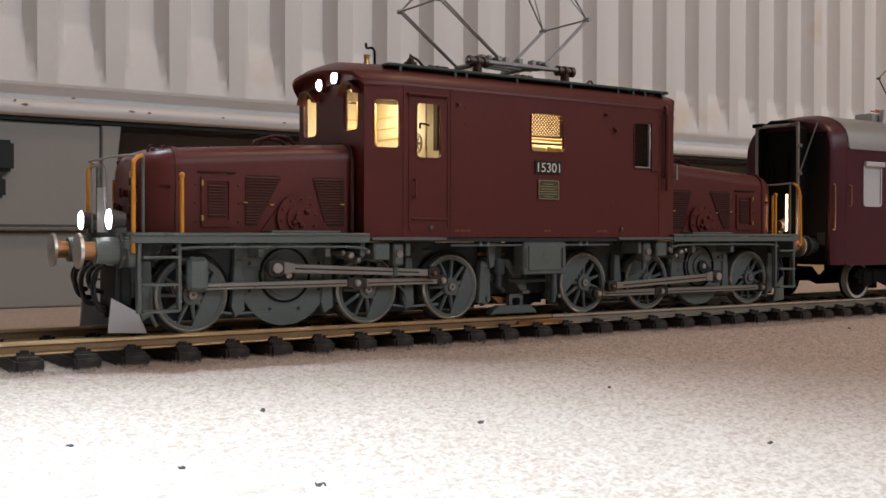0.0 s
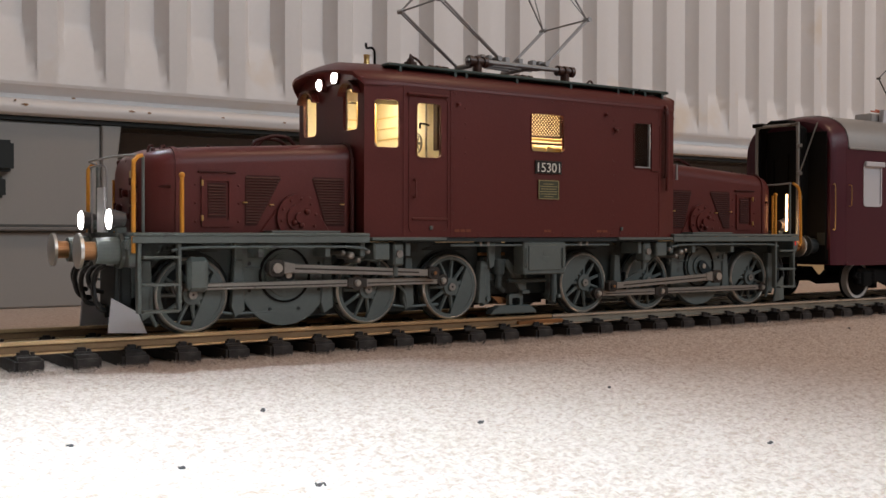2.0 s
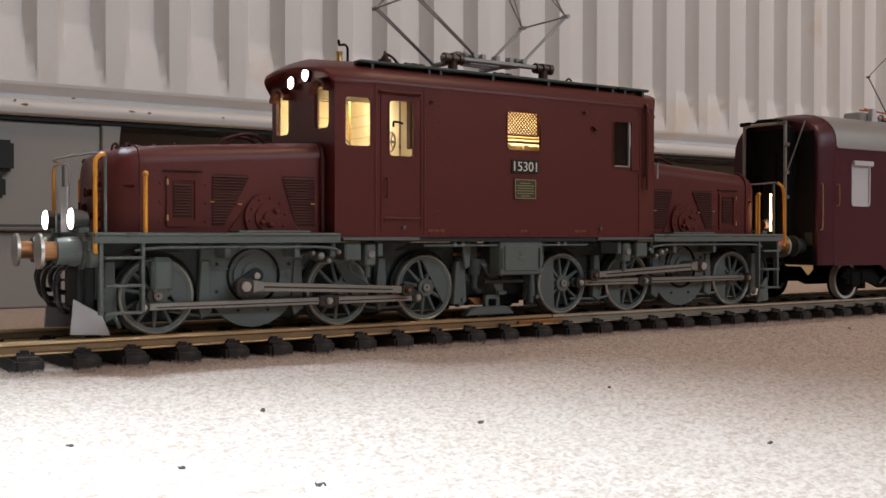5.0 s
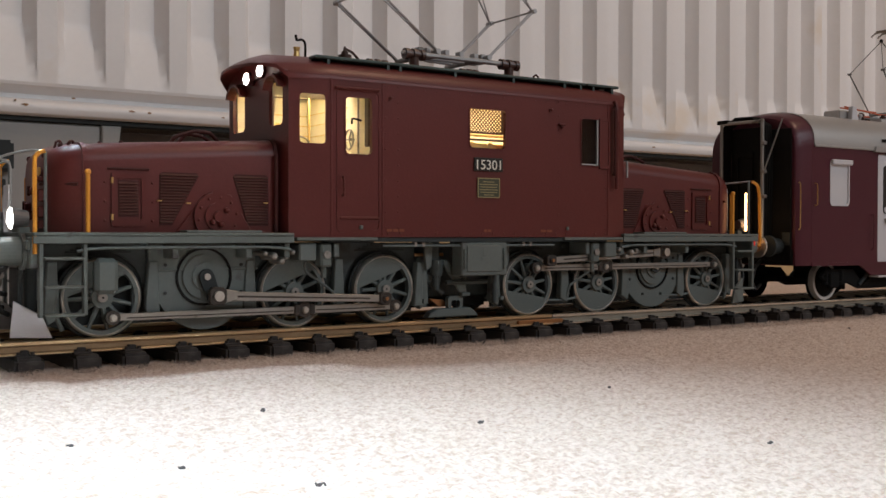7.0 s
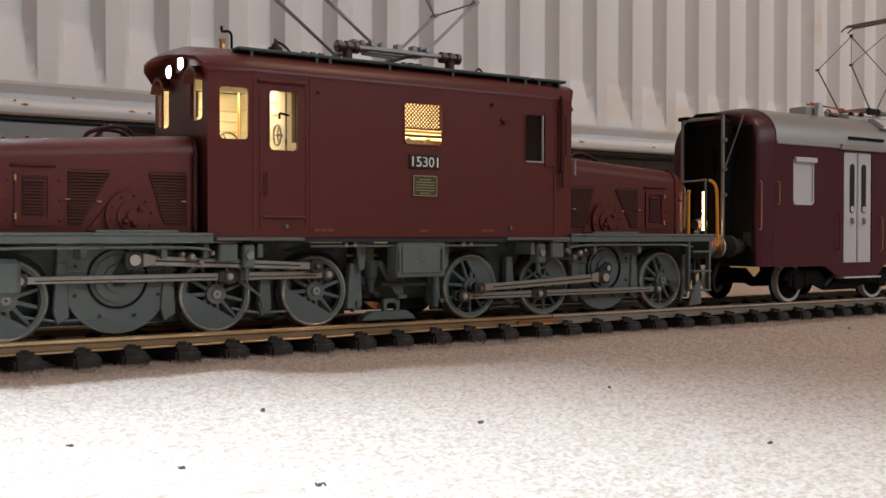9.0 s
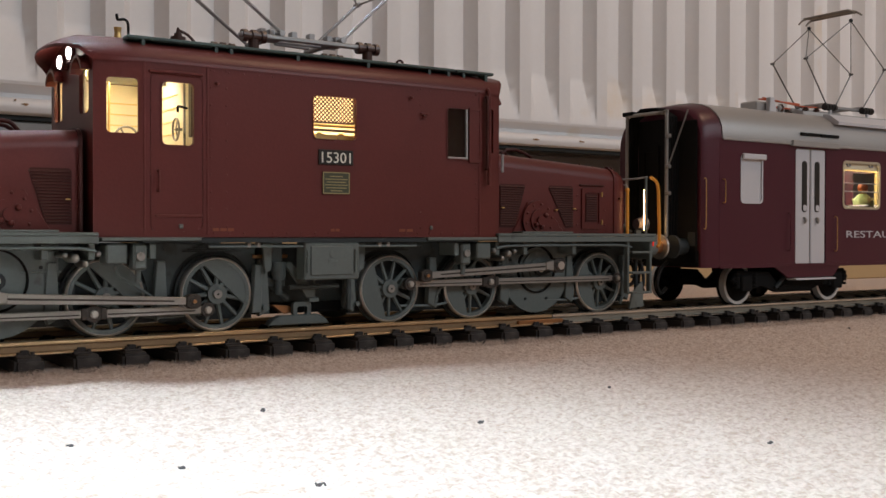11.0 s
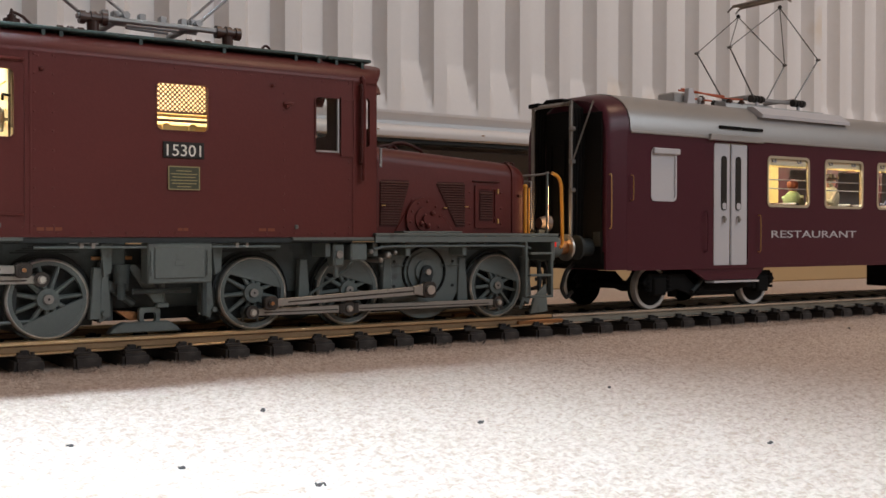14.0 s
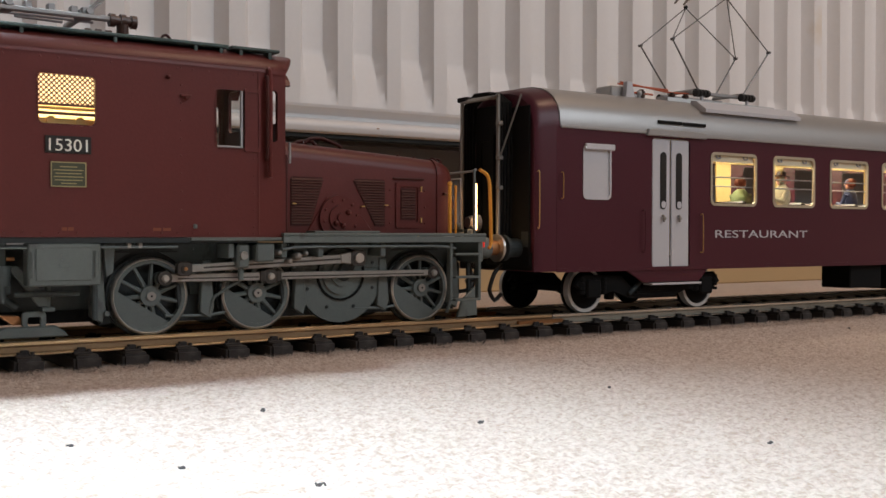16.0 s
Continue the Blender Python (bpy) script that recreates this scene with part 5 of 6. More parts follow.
    for y, dx, low in ((-11, 0, 27), (-5.5, 1.2, 22), (6, 0.6, 24), (11, 0, 27), (-14.5, -1.0, 20)):
        pts = [(X(186), y, 38), (X(190.5 + dx), y, 38)] + [(X(191.6 + dx + 3.4 * math.sin(a)), y + 0.8 * math.sin(a * 2), low + (36 - low) * (0.5 + 0.5 * math.cos(a))) for a in [math.pi * k / 7 for k in range(8)]] + [(X(189.5), y + 1, low - 0.5)]
        part("air_hose", pipe(new_bm(), pts, 0.95, 8), RUBBER, loco, "black rubber air hose")
        part("hose_tap", ball(new_bm(), (X(187.2), y, 38), 2.0), SILVER, loco)
    part("brake_chest", bx(170, 184, -14, 14, 20, 36, bevel=0.8), GREY_DARK, loco)
    part("guard_bar", pipe(new_bm(), [(X(186), -17, 37), (X(186.5), -17, 18), (X(185), -17, 14)], 1.0), GREY_DARK, loco)
    if sg < 0:
        part("oil_box", bx(155.0, 163.5, -30, -25.6, 26.5, 39.5, bevel=1.6), GREY, loco)
    if sg > 0:
        # thin rod made to glow, for the bright warm streak at this corner
        part("glow_rod", rod(new_bm(), (185.6, -24, 50.4), (185.6, -24, 71), 0.55, 10), ROD_GLOW, loco, "thin rod with a bright warm glow")
    part("tail_lens", bx(185.6, 186.4, -30, -24, 42.5, 45.8, bevel=0.2), RED_LAMP if sg > 0 else GREY, loco)


ROD_GLOW = glow("glow_rod_warm", (1.0, 0.5, 0.2), 11.0)
LAMP_DIM = glow("rear_lamp_glow", (1.0, 0.62, 0.3), 9.0)
for sg in (-1, 1):
    build_end(sg)

# ---- restaurant coach ----
COACH_X = 515.0
coach = thing("restaurant_coach", pose(COACH_X * MM, 0, 0), "maroon model restaurant coach with silver roof and pantograph, lit inside", "railway coach")
CL = 530.0
CY = 32.0
WIN = [(115.5 + 48.9 * k, 149.5 + 48.9 * k, 64.2, 90.3) for k in range(7)]
DOOR = (73.0, 99.8, 31.5, 96.4)
for y0, y1 in ((-CY, -CY + 1.3), (CY - 1.3, CY)):
    holes = [(28.6, 45.2, 65.5, 90.6), DOOR] + WIN
    part("coach_side", panel(new_bm(), 12.0, CL - 12, 31.0, 98.6, holes, y0, y1, r=2.4), MAROON, coach)


def coach_section(x, half, low, crown, shoulder):
    """Coach outline over the waist: sides and an arched top."""
    pts = [(-half, low)]
    for k in range(15):
        a = math.pi * k / 14
        c, s = -math.cos(a), math.sin(a)
        pts.append((half * math.copysign(abs(c) ** 0.72, c), shoulder + (crown - shoulder) * s ** 0.85))
    pts.append((half, low))
    return [(x, y, z) for y, z in pts]


for e in (0, 1):
    f = (lambda x: x) if e == 0 else (lambda x: CL - x)
    bm = new_bm()
    loft(bm, [coach_section(f(0.0), 30.2, 31, 115.4, 94), coach_section(f(1.2), 31.0, 31, 116.6, 96), coach_section(f(4), 31.6, 31, 117.6, 97.4), coach_section(f(13.8), 32.0, 31, 119.2, 98.6)])
    part("end_cap", bm, MAROON, coach, "rounded maroon coach end", smooth=True)
bm = new_bm()
loft(bm, [coach_section(x, 32.3, 98.7, 119.6, 99.4) for x in (14.0, CL - 14.0)])
part("roof", bm, COACH_ROOF, coach, smooth=True)
bm = new_bm()
box(bm, 14, CL - 14, -33.0, -32.0, 97.9, 99.2, 0.3)
box(bm, 14, CL - 14, 32.0, 33.0, 97.9, 99.2, 0.3)
part("roof_gutter", bm, COACH_ROOF, coach)
part("floor_pan", box(new_bm(), 13, CL - 13, -30.6, 30.6, 31.2, 34.5), BLACK, coach)
part("sill_line", box(new_bm(), 12.2, CL - 12, -32.3, -31.9, 30.6, 32.4), MAROON, coach)
# doors
for s in (-1,):
    d = part("door_head", slab(new_bm(), [(68, 97.2), (110, 97.2), (109, 100.4), (69, 100.4)], -34.2, -32.2, 0.3), COACH_ROOF, coach)
    for x0, x1 in ((73.4, 86.0), (86.8, 99.4)):
        leaf = part("door_leaf", box(new_bm(), x0, x1, -31.7, -30.5, 31.7, 96.2, 0.5), COACH_WHITE, coach, "light grey folding door leaf")
        c = (x0 + x1) / 2 + (1.2 if x0 < 80 else -1.2)
        part("door_window", slab(new_bm(), round_rect(c - 2.0, c + 2.0, 61, 89.5, 1.95, 6), -32.1, -31.4), PLATE, leaf, "narrow dark door window")
        part("door_sill", slab(new_bm(), round_rect(c - 1.5, c + 1.5, 61.6, 65, 1.2, 4), -32.3, -32.0), COACH_WHITE, leaf)
        part("door_handle", pipe(new_bm(), [(c - 0.5, -31.8, 57.6), (c - 0.5, -33, 57.6), (c - 0.5, -33, 54.6)], 0.55), STEEL, leaf)
        ball_bm = ball(new_bm(), (c + 0.8, -32.2, 56.4), 0.9)
        part("door_knob", ball_bm, STEEL, leaf)
    for y in (31.5,):
        part("far_door", box(new_bm(), 73.4, 99.4, 30.5, 31.7, 31.7, 96.2, 0.5), COACH_WHITE, coach)
    part("step_board", box(new_bm(), 72, 107, -33.5, -27, 23.2, 24.2, 0.2), COACH_WHITE, coach)
    part("door_skirt", slab(new_bm(), [(56, 31.0), (114, 31.0), (107, 24.6), (68, 24.6)], -31.6, -30.2, 0.2), MAROON, coach)
    part("step_hanger", box(new_bm(), 74, 104, -28, -27, 24.3, 31.0), BLACK, coach)
for x, z0, z1, y in ((1.6, 51.7, 77.0, -31.8), (14.6, 65.0, 77.2, -33.2), (107.6, 39.4, 58.6, -33.2), (66.8, 40.0, 60.0, -33.2)):
    part("grab_rail", pipe(new_bm(), [(x, y + 1.2, z0), (x, y - 0.6, z0 + 0.6), (x, y - 0.6, z1 - 0.6), (x, y + 1.2, z1)], 0.27), BRASS if x != 66.8 else MAROON, coach, "thin brass grab rail")
# frosted lavatory window
lav = part("frosted_window", box(new_bm(), 28.8, 45.0, -31.6, -31.0, 65.7, 90.4), COACH_WHITE, coach, "frosted pale grey window")
part("window_frame", ring(new_bm(), round_rect(28.0, 45.8, 64.9, 91.2, 2.6), round_rect(29.0, 44.8, 66.0, 90.0, 2.0), -32.3, -31.6), COACH_WHITE, coach)
part("window_vent", box(new_bm(), 28.6, 47.2, -33.8, -32.1, 88.4, 91.4, 0.5), COACH_WHITE, coach)
# saloon windows: frame, rails, pane
for x0, x1, z0, z1 in WIN:
    wf = part("window_frame", ring(new_bm(), round_rect(x0 - 0.9, x1 + 0.9, z0 - 0.9, z1 + 0.9, 3.2), round_rect(x0 + 0.5, x1 - 0.5, z0 + 0.5, z1 - 0.5, 2.4), -32.4, -31.2), BRASS_PALE, coach, "pale metal window frame")
    for z in (73.6, 78.4):
        part("window_bar", rod(new_bm(), (x0, -30.6, z), (x1, -30.6, z), 0.35, 6), SILVER, wf)
    part("window_head", box(new_bm(), x0, x1, -30.6, -29.8, 86.4, 90.6), CREAM, wf)
    for x in (x0 + 6, x1 - 7):
        part("window_catch", pipe(new_bm(), [(x - 1.4, -31.0, 89.4), (x - 1.2, -31.4, 88.2), (x + 1.2, -31.4, 88.2), (x + 1.4, -31.0, 89.4)], 0.4), SILVER, wf)
# saloon inside
part("saloon_floor", box(new_bm(), 103, CL - 14, -30, 30, 34.8, 37.5), BROWN, coach)
part("far_wall_lining", box(new_bm(), 103, CL - 14, 29.6, 30.4, 38, 63.2), OCHRE, coach)
part("far_wall_lining", box(new_bm(), 103, CL - 14, 29.6, 30.4, 91.4, 98), OCHRE, coach)
for k in range(8):
    x = 101.6 + 48.9 * k
    part("far_window_pillar", box(new_bm(), max(103.5, x - 12), x + 1, 29.4, 30.2, 63.4, 91.2), OCHRE, coach)
    if k in (0, 7):
        part("partition", box(new_bm(), x + 0.6, x + 1.8, -30, 29, 38, 97), OCHRE, coach)
part("saloon_ceiling", box(new_bm(), 103, CL - 14, -29.8, 29.8, 98.0, 98.6), CREAM, coach)
part("ceiling_lamp", box(new_bm(), 108, CL - 20, -3, 3, 96.6, 97.8), COACH_GLOW, coach, "glowing warm strip lamp")
for k in range(7):
    x = 132.5 + 48.9 * k
    part("dining_table", box(new_bm(), x - 6, x + 6, -28, -6, 62.2, 63.4, 0.3), COACH_WHITE, coach)
    for s in (-1, 1):
        part("seat_back", box(new_bm(), x + s * 15 - 1.6, x + s * 15 + 1.6, -27, -6, 46, 66.5, 1.0), BROWN, coach)
        part("seat_cushion", box(new_bm(), min(x + s * 7, x + s * 13), max(x + s * 7, x + s * 13), -27, -6, 44, 48, 0.8), BROWN, coach)


def figure(x, y, z, turn, coat, hair, hat=False):
    """A painted seated doll, kept to one plain shape."""
    bm = new_bm()

    def paint(slot, start):
        for f in bm.faces[:][start:]:
            f.material_index = slot
    ball(bm, (0, 0, 0), 5.4, (0.75, 1.05, 1.35))
    rod(bm, (0.2, 0, 5), (0.4, 0, 7.5), 1.6, 10)
    for s in (-1, 1):
        rod(bm, (0, s * 4.8, 3.6), (3.6, s * 4.6, -2.6), 1.6, 8, 1.2)
        rod(bm, (3.6, s * 4.6, -2.6), (7.2, s * 2.4, -1.4), 1.2, 8, 0.8)
        rod(bm, (0, s * 2.2, -6.0), (8.5, s * 2.4, -6.6), 1.9, 8, 1.6)
    n = len(bm.faces)
    ball(bm, (0.6, 0, 9.4), 3.1, (1, 0.9, 1.15))
    rod(bm, (3.4, 0, 9.4), (4.3, 0, 8.8), 0.6, 6, 0.4)
    paint(1, n)
    n = len(bm.faces)
    if hat:
        rod(bm, (0.6, 0, 11.4), (0.6, 0, 12.0), 4.6, 16)
        rod(bm, (0.6, 0, 11.9), (0.6, 0, 14.2), 3.0, 14, 2.4)
    else:
        ball(bm, (-0.4, 0, 10.4), 3.25, (1, 1, 0.95))
    paint(2, n)
    ob = part("seated_doll", bm, coat, coach, "small painted seated doll", smooth=True)
    ob.data.materials.append(SKIN)
    ob.data.materials.append(hair)
    ob.matrix_local = pose(x * MM, y * MM, z * MM, 0, 0, turn)
    return ob


for x, y, z, turn, coat, hair, hat in ((154, -18, 66.5, 20, FIG_GREEN, HAIR, False), (189, -18, 70.0, 165, FIG_BEIGE, BROWN, True), (254, -16, 69.0, 100, FIG_BLUE, HAIR, False), (304, -16, 65, 10, FIG_GREEN, HAIR, False)):
    figure(x, y, z, turn, coat, hair, hat)

lettering("coach_lettering", "RESTAURANT", 4.05, pose(118.4 * MM, -32.15 * MM, 46.8 * MM, 90, 0, 0), COACH_WHITE, coach, 74.4, "pale raised capital letters")

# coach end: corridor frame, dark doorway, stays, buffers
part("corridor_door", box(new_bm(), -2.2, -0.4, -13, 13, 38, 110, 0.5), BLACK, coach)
# added black sheet: the shade on the maroon end around the doorway
part("doorway_shade", box(new_bm(), -1.2, -0.2, -28.4, 14.6, 33, 108, 0.5), BLACK, coach, "black sheet standing in for the shade on the end wall")
cf = part("corridor_frame", pipe(new_bm(), [(-8.8, -14.5, 44), (-8.8, -14.5, 110), (-8.8, -12.5, 112.4), (-8.8, 13, 112.8), (-8.8, 15, 110.6), (-8.8, 15, 44)], 1.0, 8), STEEL, coach, "grey tubular corridor frame")
bm = new_bm()
for k in range(4):
    x = -7.4 + 1.9 * k
    ring_pts = [(-14, 42), (-14, 110), (14, 111), (14, 42)]
    pipe(bm, [(x, y, z) for y, z in ring_pts], 1.0, 6)
part("bellows", bm, BLACK, cf)
part("frame_stay", rod(new_bm(), (-8.6, -15.5, 84), (-1.0, -22, 113.5), 0.45, 6), STEEL, cf)
for z in (70, 84, 100):
    part("frame_lug", box(new_bm(), -10.2, -7.6, -17.0, -14.2, z - 1, z + 1, 0.3), STEEL, cf)
part("frame_hook", box(new_bm(), -10, -6.5, 10, 18, 112.8, 115, 0.4), BLACK, cf)
part("inner_door_frame", ring(new_bm(), [(y + 3.0, z) for y, z in ((-6, 42), (6, 42), (6, 96), (-6, 96))], [(y * 0.75 + 3.0, z) for y, z in ((-6, 42), (6, 42), (6, 93), (-6, 93))], 0, 0.8), BLACK, coach).matrix_local = pose(-2.4 * MM, 0, 0, 0, 0, 90)
for y in (-19.5, 19.5):
    b = part("coach_buffer", rod(new_bm(), (-0.2, y, 42), (-8.5, y, 42), 4.4, 20), GREY_DARK, coach)
    part("buffer_head", rod(new_bm(), (-8.5, y, 42), (-10.2, y, 42), 6.0, 28), GREY_DARK, b)
part("end_beam", box(new_bm(), -0.6, 6, -29, 29, 31.5, 40, 0.4), BLACK, coach)
bm = new_bm()
pipe(bm, [(-1, -8, 34), (-6, -8, 30), (-9, -8, 22), (-6, -8, 17), (-2, -8, 20)], 1.0)
pipe(bm, [(-1, 7, 34), (-6, 7, 31), (-8, 7, 23), (-4, 7, 18)], 1.0)
part("end_hose", bm, RUBBER, coach)
part("end_socket", box(new_bm(), -1.4, 2, -28, -22, 42, 50, 0.6), GREY_DARK, coach)

# bogies
COACH_R = 11.0
COACH_AXLES = (39.5, 117.6, CL - 117.6, CL - 39.5)


def build_coach_wheel(x):
    ws = part("coach_wheelset", rod(new_bm(), (0, -17, 0), (0, 32, 0), 1.8, 12), BLACK, coach)
    for face, back, s in ((-20.6, -17.0, 1), (35.0, 31.4, -1)):
        bm = disc(new_bm(), 0, 0, face + 0.6 * s, back, 9.6, 40)
        circle_ring(bm, 0, 0, 12.0, 9, back, back + 1.0 * s, 48)
        disc(bm, 0, 0, face - 0.8 * s, face + 0.6 * s, 2.4, 16)
        wh = part("disc_wheel", bm, BLACK, ws, "black disc wheel", smooth=True)
        part("tyre", circle_ring(new_bm(), 0, 0, 11.0, 9.4, face, back, 48), TYRE_WHITE, ws, "pale rimmed tyre", smooth=True)
    ws.matrix_local = pose(x * MM, 0, (RAIL_TOP + COACH_R + 0.1) * MM)
    return ws


COACH_WHEELS = [build_coach_wheel(x) for x in COACH_AXLES]
for c in (78.5, CL - 78.5):
    for y in (-25.0, 27.0):
        out = [(c - 50, 24), (c - 46, 29), (c - 20, 28), (c - 14, 22), (c + 14, 22), (c + 20, 28), (c + 46, 29), (c + 50, 24), (c + 44, 19.5), (c + 32, 19), (c + 26, 21), (c + 14, 16.5), (c - 14, 16.5), (c - 26, 21), (c - 32, 19), (c - 44, 19.5)]
        bg = part("bogie_frame", slab(new_bm(), out, y - 1.3, y + 1.3, 0.4), BLACK, coach)
        for x in (c - 39, c + 39):
            part("axle_box", box(new_bm(), x - 4.5, x + 4.5, y - 2.6, y + 2.0, 17.5, 26.5, 0.8), BLACK, bg)
            for s in (-7, 7):
                bm = new_bm()
                for k in range(4):
                    rod(bm, (x + s, y - 0.5, 19.5 + 2.2 * k), (x + s, y - 0.5, 20.9 + 2.2 * k), 2.0, 12)
                part("coil_spring", bm, BLACK, bg)
        bm = new_bm()
        for k in range(5):
            box(bm, c - 13 + 2 * k, c + 13 - 2 * k, y - 2.2, y + 1.4, 18 + 1.1 * k, 18.9 + 1.1 * k)
        part("bogie_spring", bm, BLACK, bg)
        part("damper", rod(new_bm(), (c - 16, y - 2, 19), (c - 4, y - 2, 28), 1.1, 10), GREY_DARK, bg)
    part("bogie_bolster", box(new_bm(), c - 8, c + 8, -24, 26, 20, 31.0), BLACK, coach)
    for s in (-22, 22):
        part("brake_block", box(new_bm(), c + s - 2, c + s + 2, -21, -17, 16, 27, 0.5), BLACK, coach)
for x0, x1, z0 in ((237.7, 268, 17.0), (278, 300, 15.5), (312, 330, 18)):
    part("underfloor_box", box(new_bm(), x0, x1, -28, -8, z0, 30.8, 0.6), BLACK, coach)

# coach roof: pantograph, conductors and covers
part("door_vent", box(new_bm(), 77, 93.5, -32.7, -30.5, 103.6, 105.2), BLACK, coach, "dark slot under the roof edge")
part("door_vent", box(new_bm(), 94.8, 110.5, -32.7, -30.5, 103.5, 105.1), BLACK, coach, "dark slot under the roof edge")
cov = new_bm()
loft(cov, [[(x, y, z) for y, z in ((-27.0, 112.2), (-31.0, 111.6), (-31.2, 113.4), (-24.6, 118.0), (-20.6, 118.6), (-20.6, 115.0))] for x in (112, 114, 186, 188)])
part("roof_duct", cov, COACH_WHITE, coach, "long pale roof duct")
cov = new_bm()
loft(cov, [[(x, y, z) for y, z in ((-16.5, 117), (-15.8, 120.2), (-11, 121), (-8, 121), (-8, 117.0))] for x in (100, 104, 178, 184)])
part("roof_duct", cov, COACH_ROOF, coach)
bm = box(new_bm(), 63, 73.0, -12.8, -1, 116.2, 123.8, 0.8)
sb = part("switch_box", bm, COACH_ROOF, coach, "grey roof switch box")
part("box_cheek", slab(new_bm(), [(70.0, 117.6), (76.5, 117.6), (74.5, 126.0), (71.0, 126.0)], -16.4, -13.2, 0.3), COACH_WHITE, sb)
ARM = material("dark_drawn_steel", (0.16, 0.155, 0.15), 0.4, 0.7, vary=0.15)
cp = part("coach_pantograph", box(new_bm(), 122, 170, -11.6, -9.4, 124.0, 125.8, 0.3), SILVER, coach, "raised thin dark pantograph")
part("base_beam", box(new_bm(), 122, 170, 9.4, 11.6, 124.0, 125.8, 0.3), SILVER, cp)
for x in (128, 164):
    part("cross_shaft", rod(new_bm(), (x, -11, 126.6), (x, 11, 126.6), 1.0, 10), SILVER, cp)
    for y in (-13.5, 13.5):
        bm = new_bm()
        for k in range(4):
            rod(bm, (x - 5 + 2.6 * k, y, 124.4), (x - 3.4 + 2.6 * k, y, 124.4), 2.1, 14)
            rod(bm, (x - 3.6 + 2.6 * k, y, 124.4), (x - 2.2 + 2.6 * k, y, 124.4), 1.5, 12)
        part("insulator", bm, PLATE, cp, "black ribbed insulator")
        part("insulator_post", rod(new_bm(), (x, y, 115.5), (x, y, 123), 0.9, 10), COACH_WHITE, cp)
for y in (-12, 12):
    top_y = y * 1.25
    for foot, knee in ((128, 107.4), (164, 184.0)):
        part("lower_arm", rod(new_bm(), (foot, y * 0.9, 126.6), (knee, y, 151.8), 0.42, 8), ARM, cp)
        part("upper_arm", rod(new_bm(), (knee, y, 151.8), (145.5, top_y, 177.4), 0.32, 8), ARM, cp)
        part("knee_joint", rod(new_bm(), (knee, y - 1.2, 151.8), (knee, y + 1.2, 151.8), 0.75, 8), ARM, cp)
    part("head_joint", ball(new_bm(), (145.5, top_y, 177.8), 1.2), GREY_DARK, cp)
part("cross_stay", rod(new_bm(), (184.0, 12, 151.8), (145.5, -15, 177.4), 0.3, 6), ARM, cp)
part("cross_stay", rod(new_bm(), (107.4, -12, 151.8), (145.5, 15, 177.4), 0.3, 6), ARM, cp)
for x in (142.0, 149.0):
    part("collector_bow", pipe(new_bm(), [(x, -20, 180.6), (x, -17.5, 182.4), (x, -14, 183), (x, 14, 183), (x, 17.5, 182.4), (x, 20, 180.6)], 0.6), STEEL, cp)
part("head_plate", box(new_bm(), 141, 150, -16, 16, 183.2, 184.0, 0.2), STEEL, cp)
for a, b in (((72, -10, 126.4), (108, -10, 123.6)), ((108, -10, 123.6), (150, -6, 125.6)), ((76, -13, 121.2), (92, -13, 121.0)), ((76, -4, 126.6), (112, -4, 126.0))):
    part("busbar", rod(new_bm(), a, b, 0.5, 8), RED_BAR, coach, "thin red conductor bar")
for x, y in ((84, -13), (106, -13), (116, -13), (90, -4)):
    bm = new_bm()
    for k in range(3):
        rod(bm, (x, y, 117.0 + 2 * k), (x, y, 118.2 + 2 * k), 1.9, 12)
        rod(bm, (x, y, 118 + 2 * k), (x, y, 119.1 + 2 * k), 1.2, 10)
    rod(bm, (x, y, 114), (x, y, 117.2), 1.0, 10)
    part("roof_insulator", bm, BROWN, coach)
bm = new_bm()
for x, y, z in ((79, -13, 119), (82, -13.5, 121), (80.5, -12, 117.6)):
    ball(bm, (x, y, z), 1.6)
    rod(bm, (x, y, 114.5), (x, y, z), 0.8, 8)
part("roof_clamp", bm, SILVER, coach)
part("roof_rail", box(new_bm(), 84, 122, -14.2, -12.2, 115.6, 117.0, 0.2), COACH_WHITE, coach)
for x in (126, 148, 168):
    part("duct_block", slab(new_bm(), [(x, 116.5), (x + 14, 116.5), (x + 11.5, 121.0), (x + 2.5, 121.0)], -7, 3, 0.4), COACH_ROOF, coach)

# ---- movement ----
LOCO_WAY = ((0, 0), (1.0, 0), (2.0, 0), (2.6, 0), (3.0, 0), (3.25, -0.1), (3.5, -1.2), (4, -5.2), (4.6, -10), (5.2, -15.4), (5.8, -21), (6.5, -27.5), (7, -34), (7.5, -40.3), (8, -48.1), (8.5, -56.9), (9, -67.2), (9.5, -77.6),
            (10, -88.2), (10.5, -98.9), (11, -109.5), (11.5, -120.2), (12, -131), (12.5, -141.2), (13, -151.8), (13.5, -162), (14, -172.4), (14.5, -182.5), (15, -193.1), (15.5, -203.2), (16, -213.6))
COACH_WAY = ((0, 0), (1.0, 0), (2.0, 0), (3.0, 0), (3.4, 0), (3.6, -0.3), (4, -3.2), (4.6, -7.9), (5.2, -13.0), (5.8, -18.4), (6.5, -24.9), (7, -31.0), (7.5, -37.1), (8, -44.7), (8.5, -52.9), (9, -63.3), (9.5, -73.8),
             (10, -84.6), (10.5, -95.4), (11, -106.2), (11.5, -117.0), (12, -128.4), (12.5, -139.0), (13, -150.1), (13.5, -160.6), (14, -171.6), (14.5, -182.3), (15, -193.7), (15.5, -204.7), (16, -215.8))


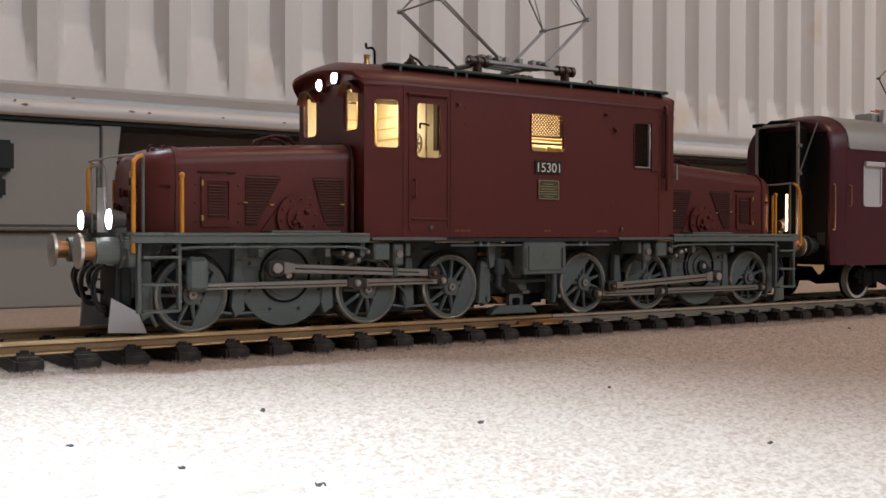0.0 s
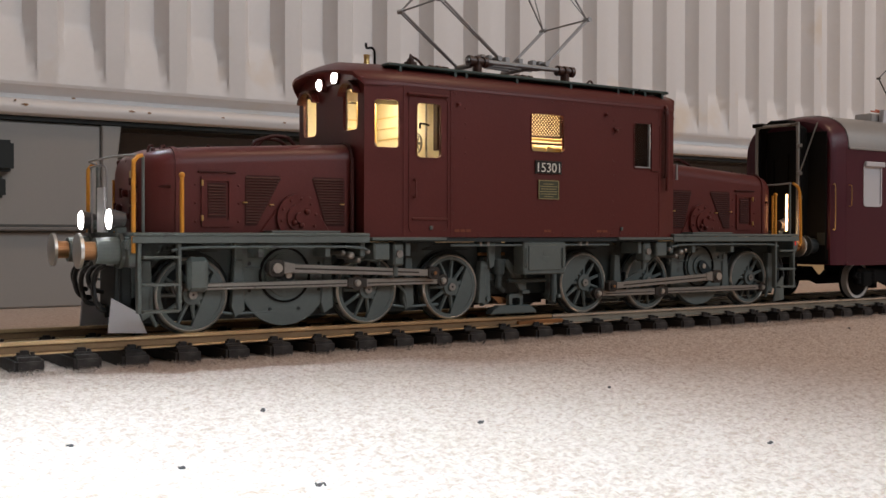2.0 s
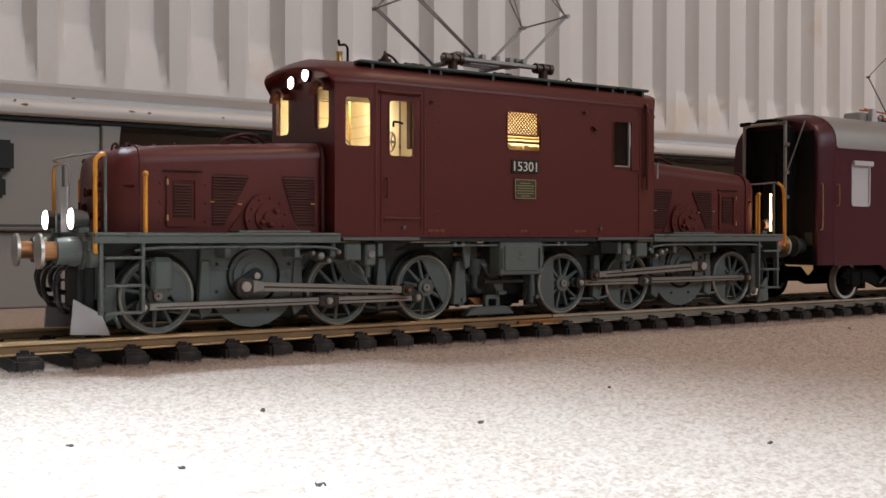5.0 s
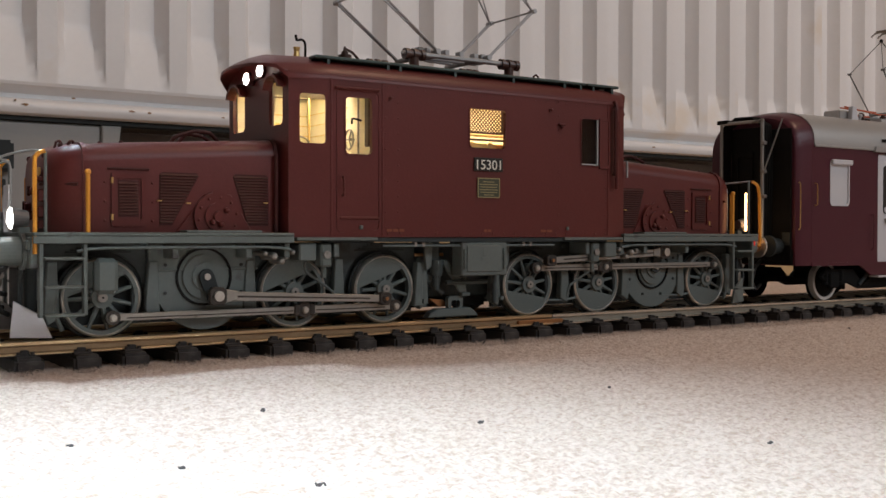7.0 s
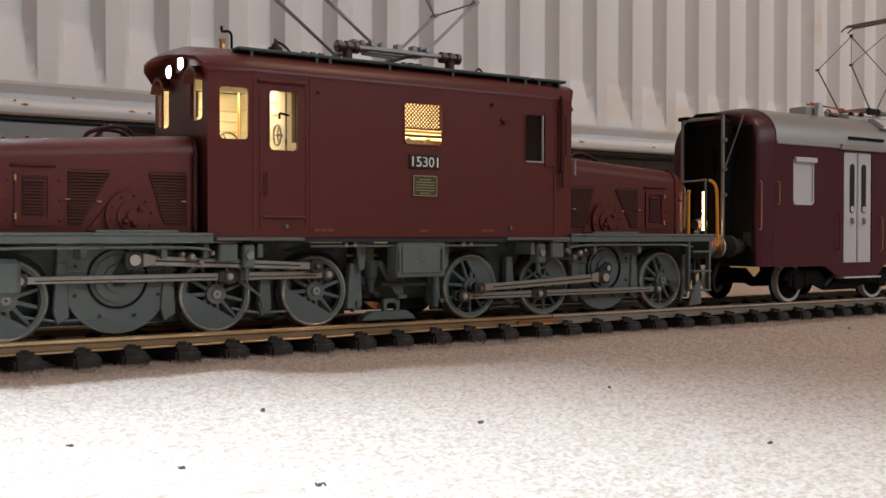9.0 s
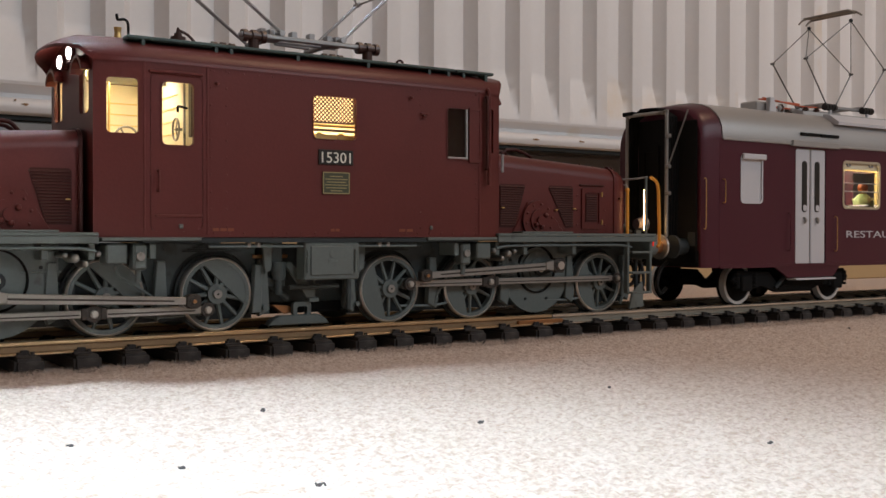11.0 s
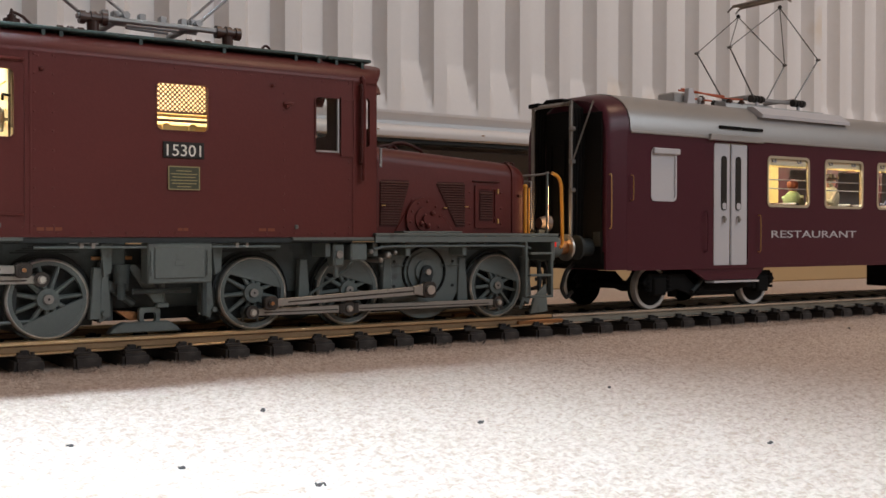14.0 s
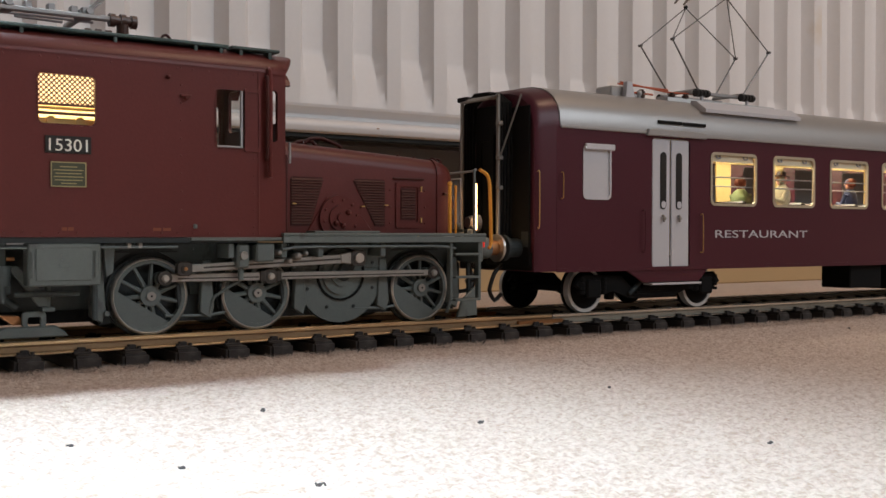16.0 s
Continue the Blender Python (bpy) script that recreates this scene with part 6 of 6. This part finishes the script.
def along(way, t):
    """Distance run at t, by a smooth curve through the table."""
    n = len(way)
    i = max(k for k in range(n - 1) if way[k][0] <= t + 1e-9)
    (t0, a), (t1, b) = way[i], way[i + 1]

    def slope(k):
        if k <= 0 or k >= n - 1:
            return (way[-1][1] - way[-2][1]) / (way[-1][0] - way[-2][0]) if k else 0.0
        return (way[k + 1][1] - way[k - 1][1]) / (way[k + 1][0] - way[k - 1][0])
    u, h = (t - t0) / (t1 - t0), t1 - t0
    return (2 * u ** 3 - 3 * u ** 2 + 1) * a + (u ** 3 - 2 * u ** 2 + u) * h * slope(i) + (3 * u ** 2 - 2 * u ** 3) * b + (u ** 3 - u ** 2) * h * slope(i + 1)


REAR_LAG = ((0, 0), (3.2, 0), (4.0, -5), (6.5, -10), (9.0, -7), (11.5, -13), (13.0, -18), (16.0, -16))


def motions():
    times = [0.0, 1.5, 3.0] + [3.2 + 0.2 * k for k in range(65)]
    walk(loco, [(t, pose((LOCO_X + along(LOCO_WAY, t)) * MM, 0, 0)) for t in times])
    walk(coach, [(t, pose((COACH_X + along(COACH_WAY, t)) * MM, 0, 0)) for t in times])
    turn = {t: math.degrees(-along(LOCO_WAY, t) / WHEEL_R) for t in times}
    rear = {t: turn[t] + along(REAR_LAG, t) for t in times}
    for ws, x in WHEELSETS:
        by = turn if x < 0 else rear
        walk(ws, [(t, pose(x * MM, 0, WHEEL_Z * MM, 0, -by[t], 0)) for t in times])
    for js, sg in JACKS:
        walk(js, [(t, pose(sg * JACK_X * MM, 0, JACK_Z * MM, 0, -(turn if sg < 0 else rear)[t], 0)) for t in times])
    for ob, sg in RODS:
        by = turn if sg < 0 else rear
        walk(ob, [(t, pose(CRANK * math.cos(radians(PHASE[sg] + by[t])) * MM, 0, CRANK * math.sin(radians(PHASE[sg] + by[t])) * MM)) for t in times])
    roll = {t: math.degrees(-along(COACH_WAY, t) / COACH_R) for t in times}
    for ws, x in zip(COACH_WHEELS, COACH_AXLES):
        walk(ws, [(t, pose(x * MM, 0, (RAIL_TOP + COACH_R + 0.1) * MM, 0, -roll[t], 0)) for t in times])


motions()
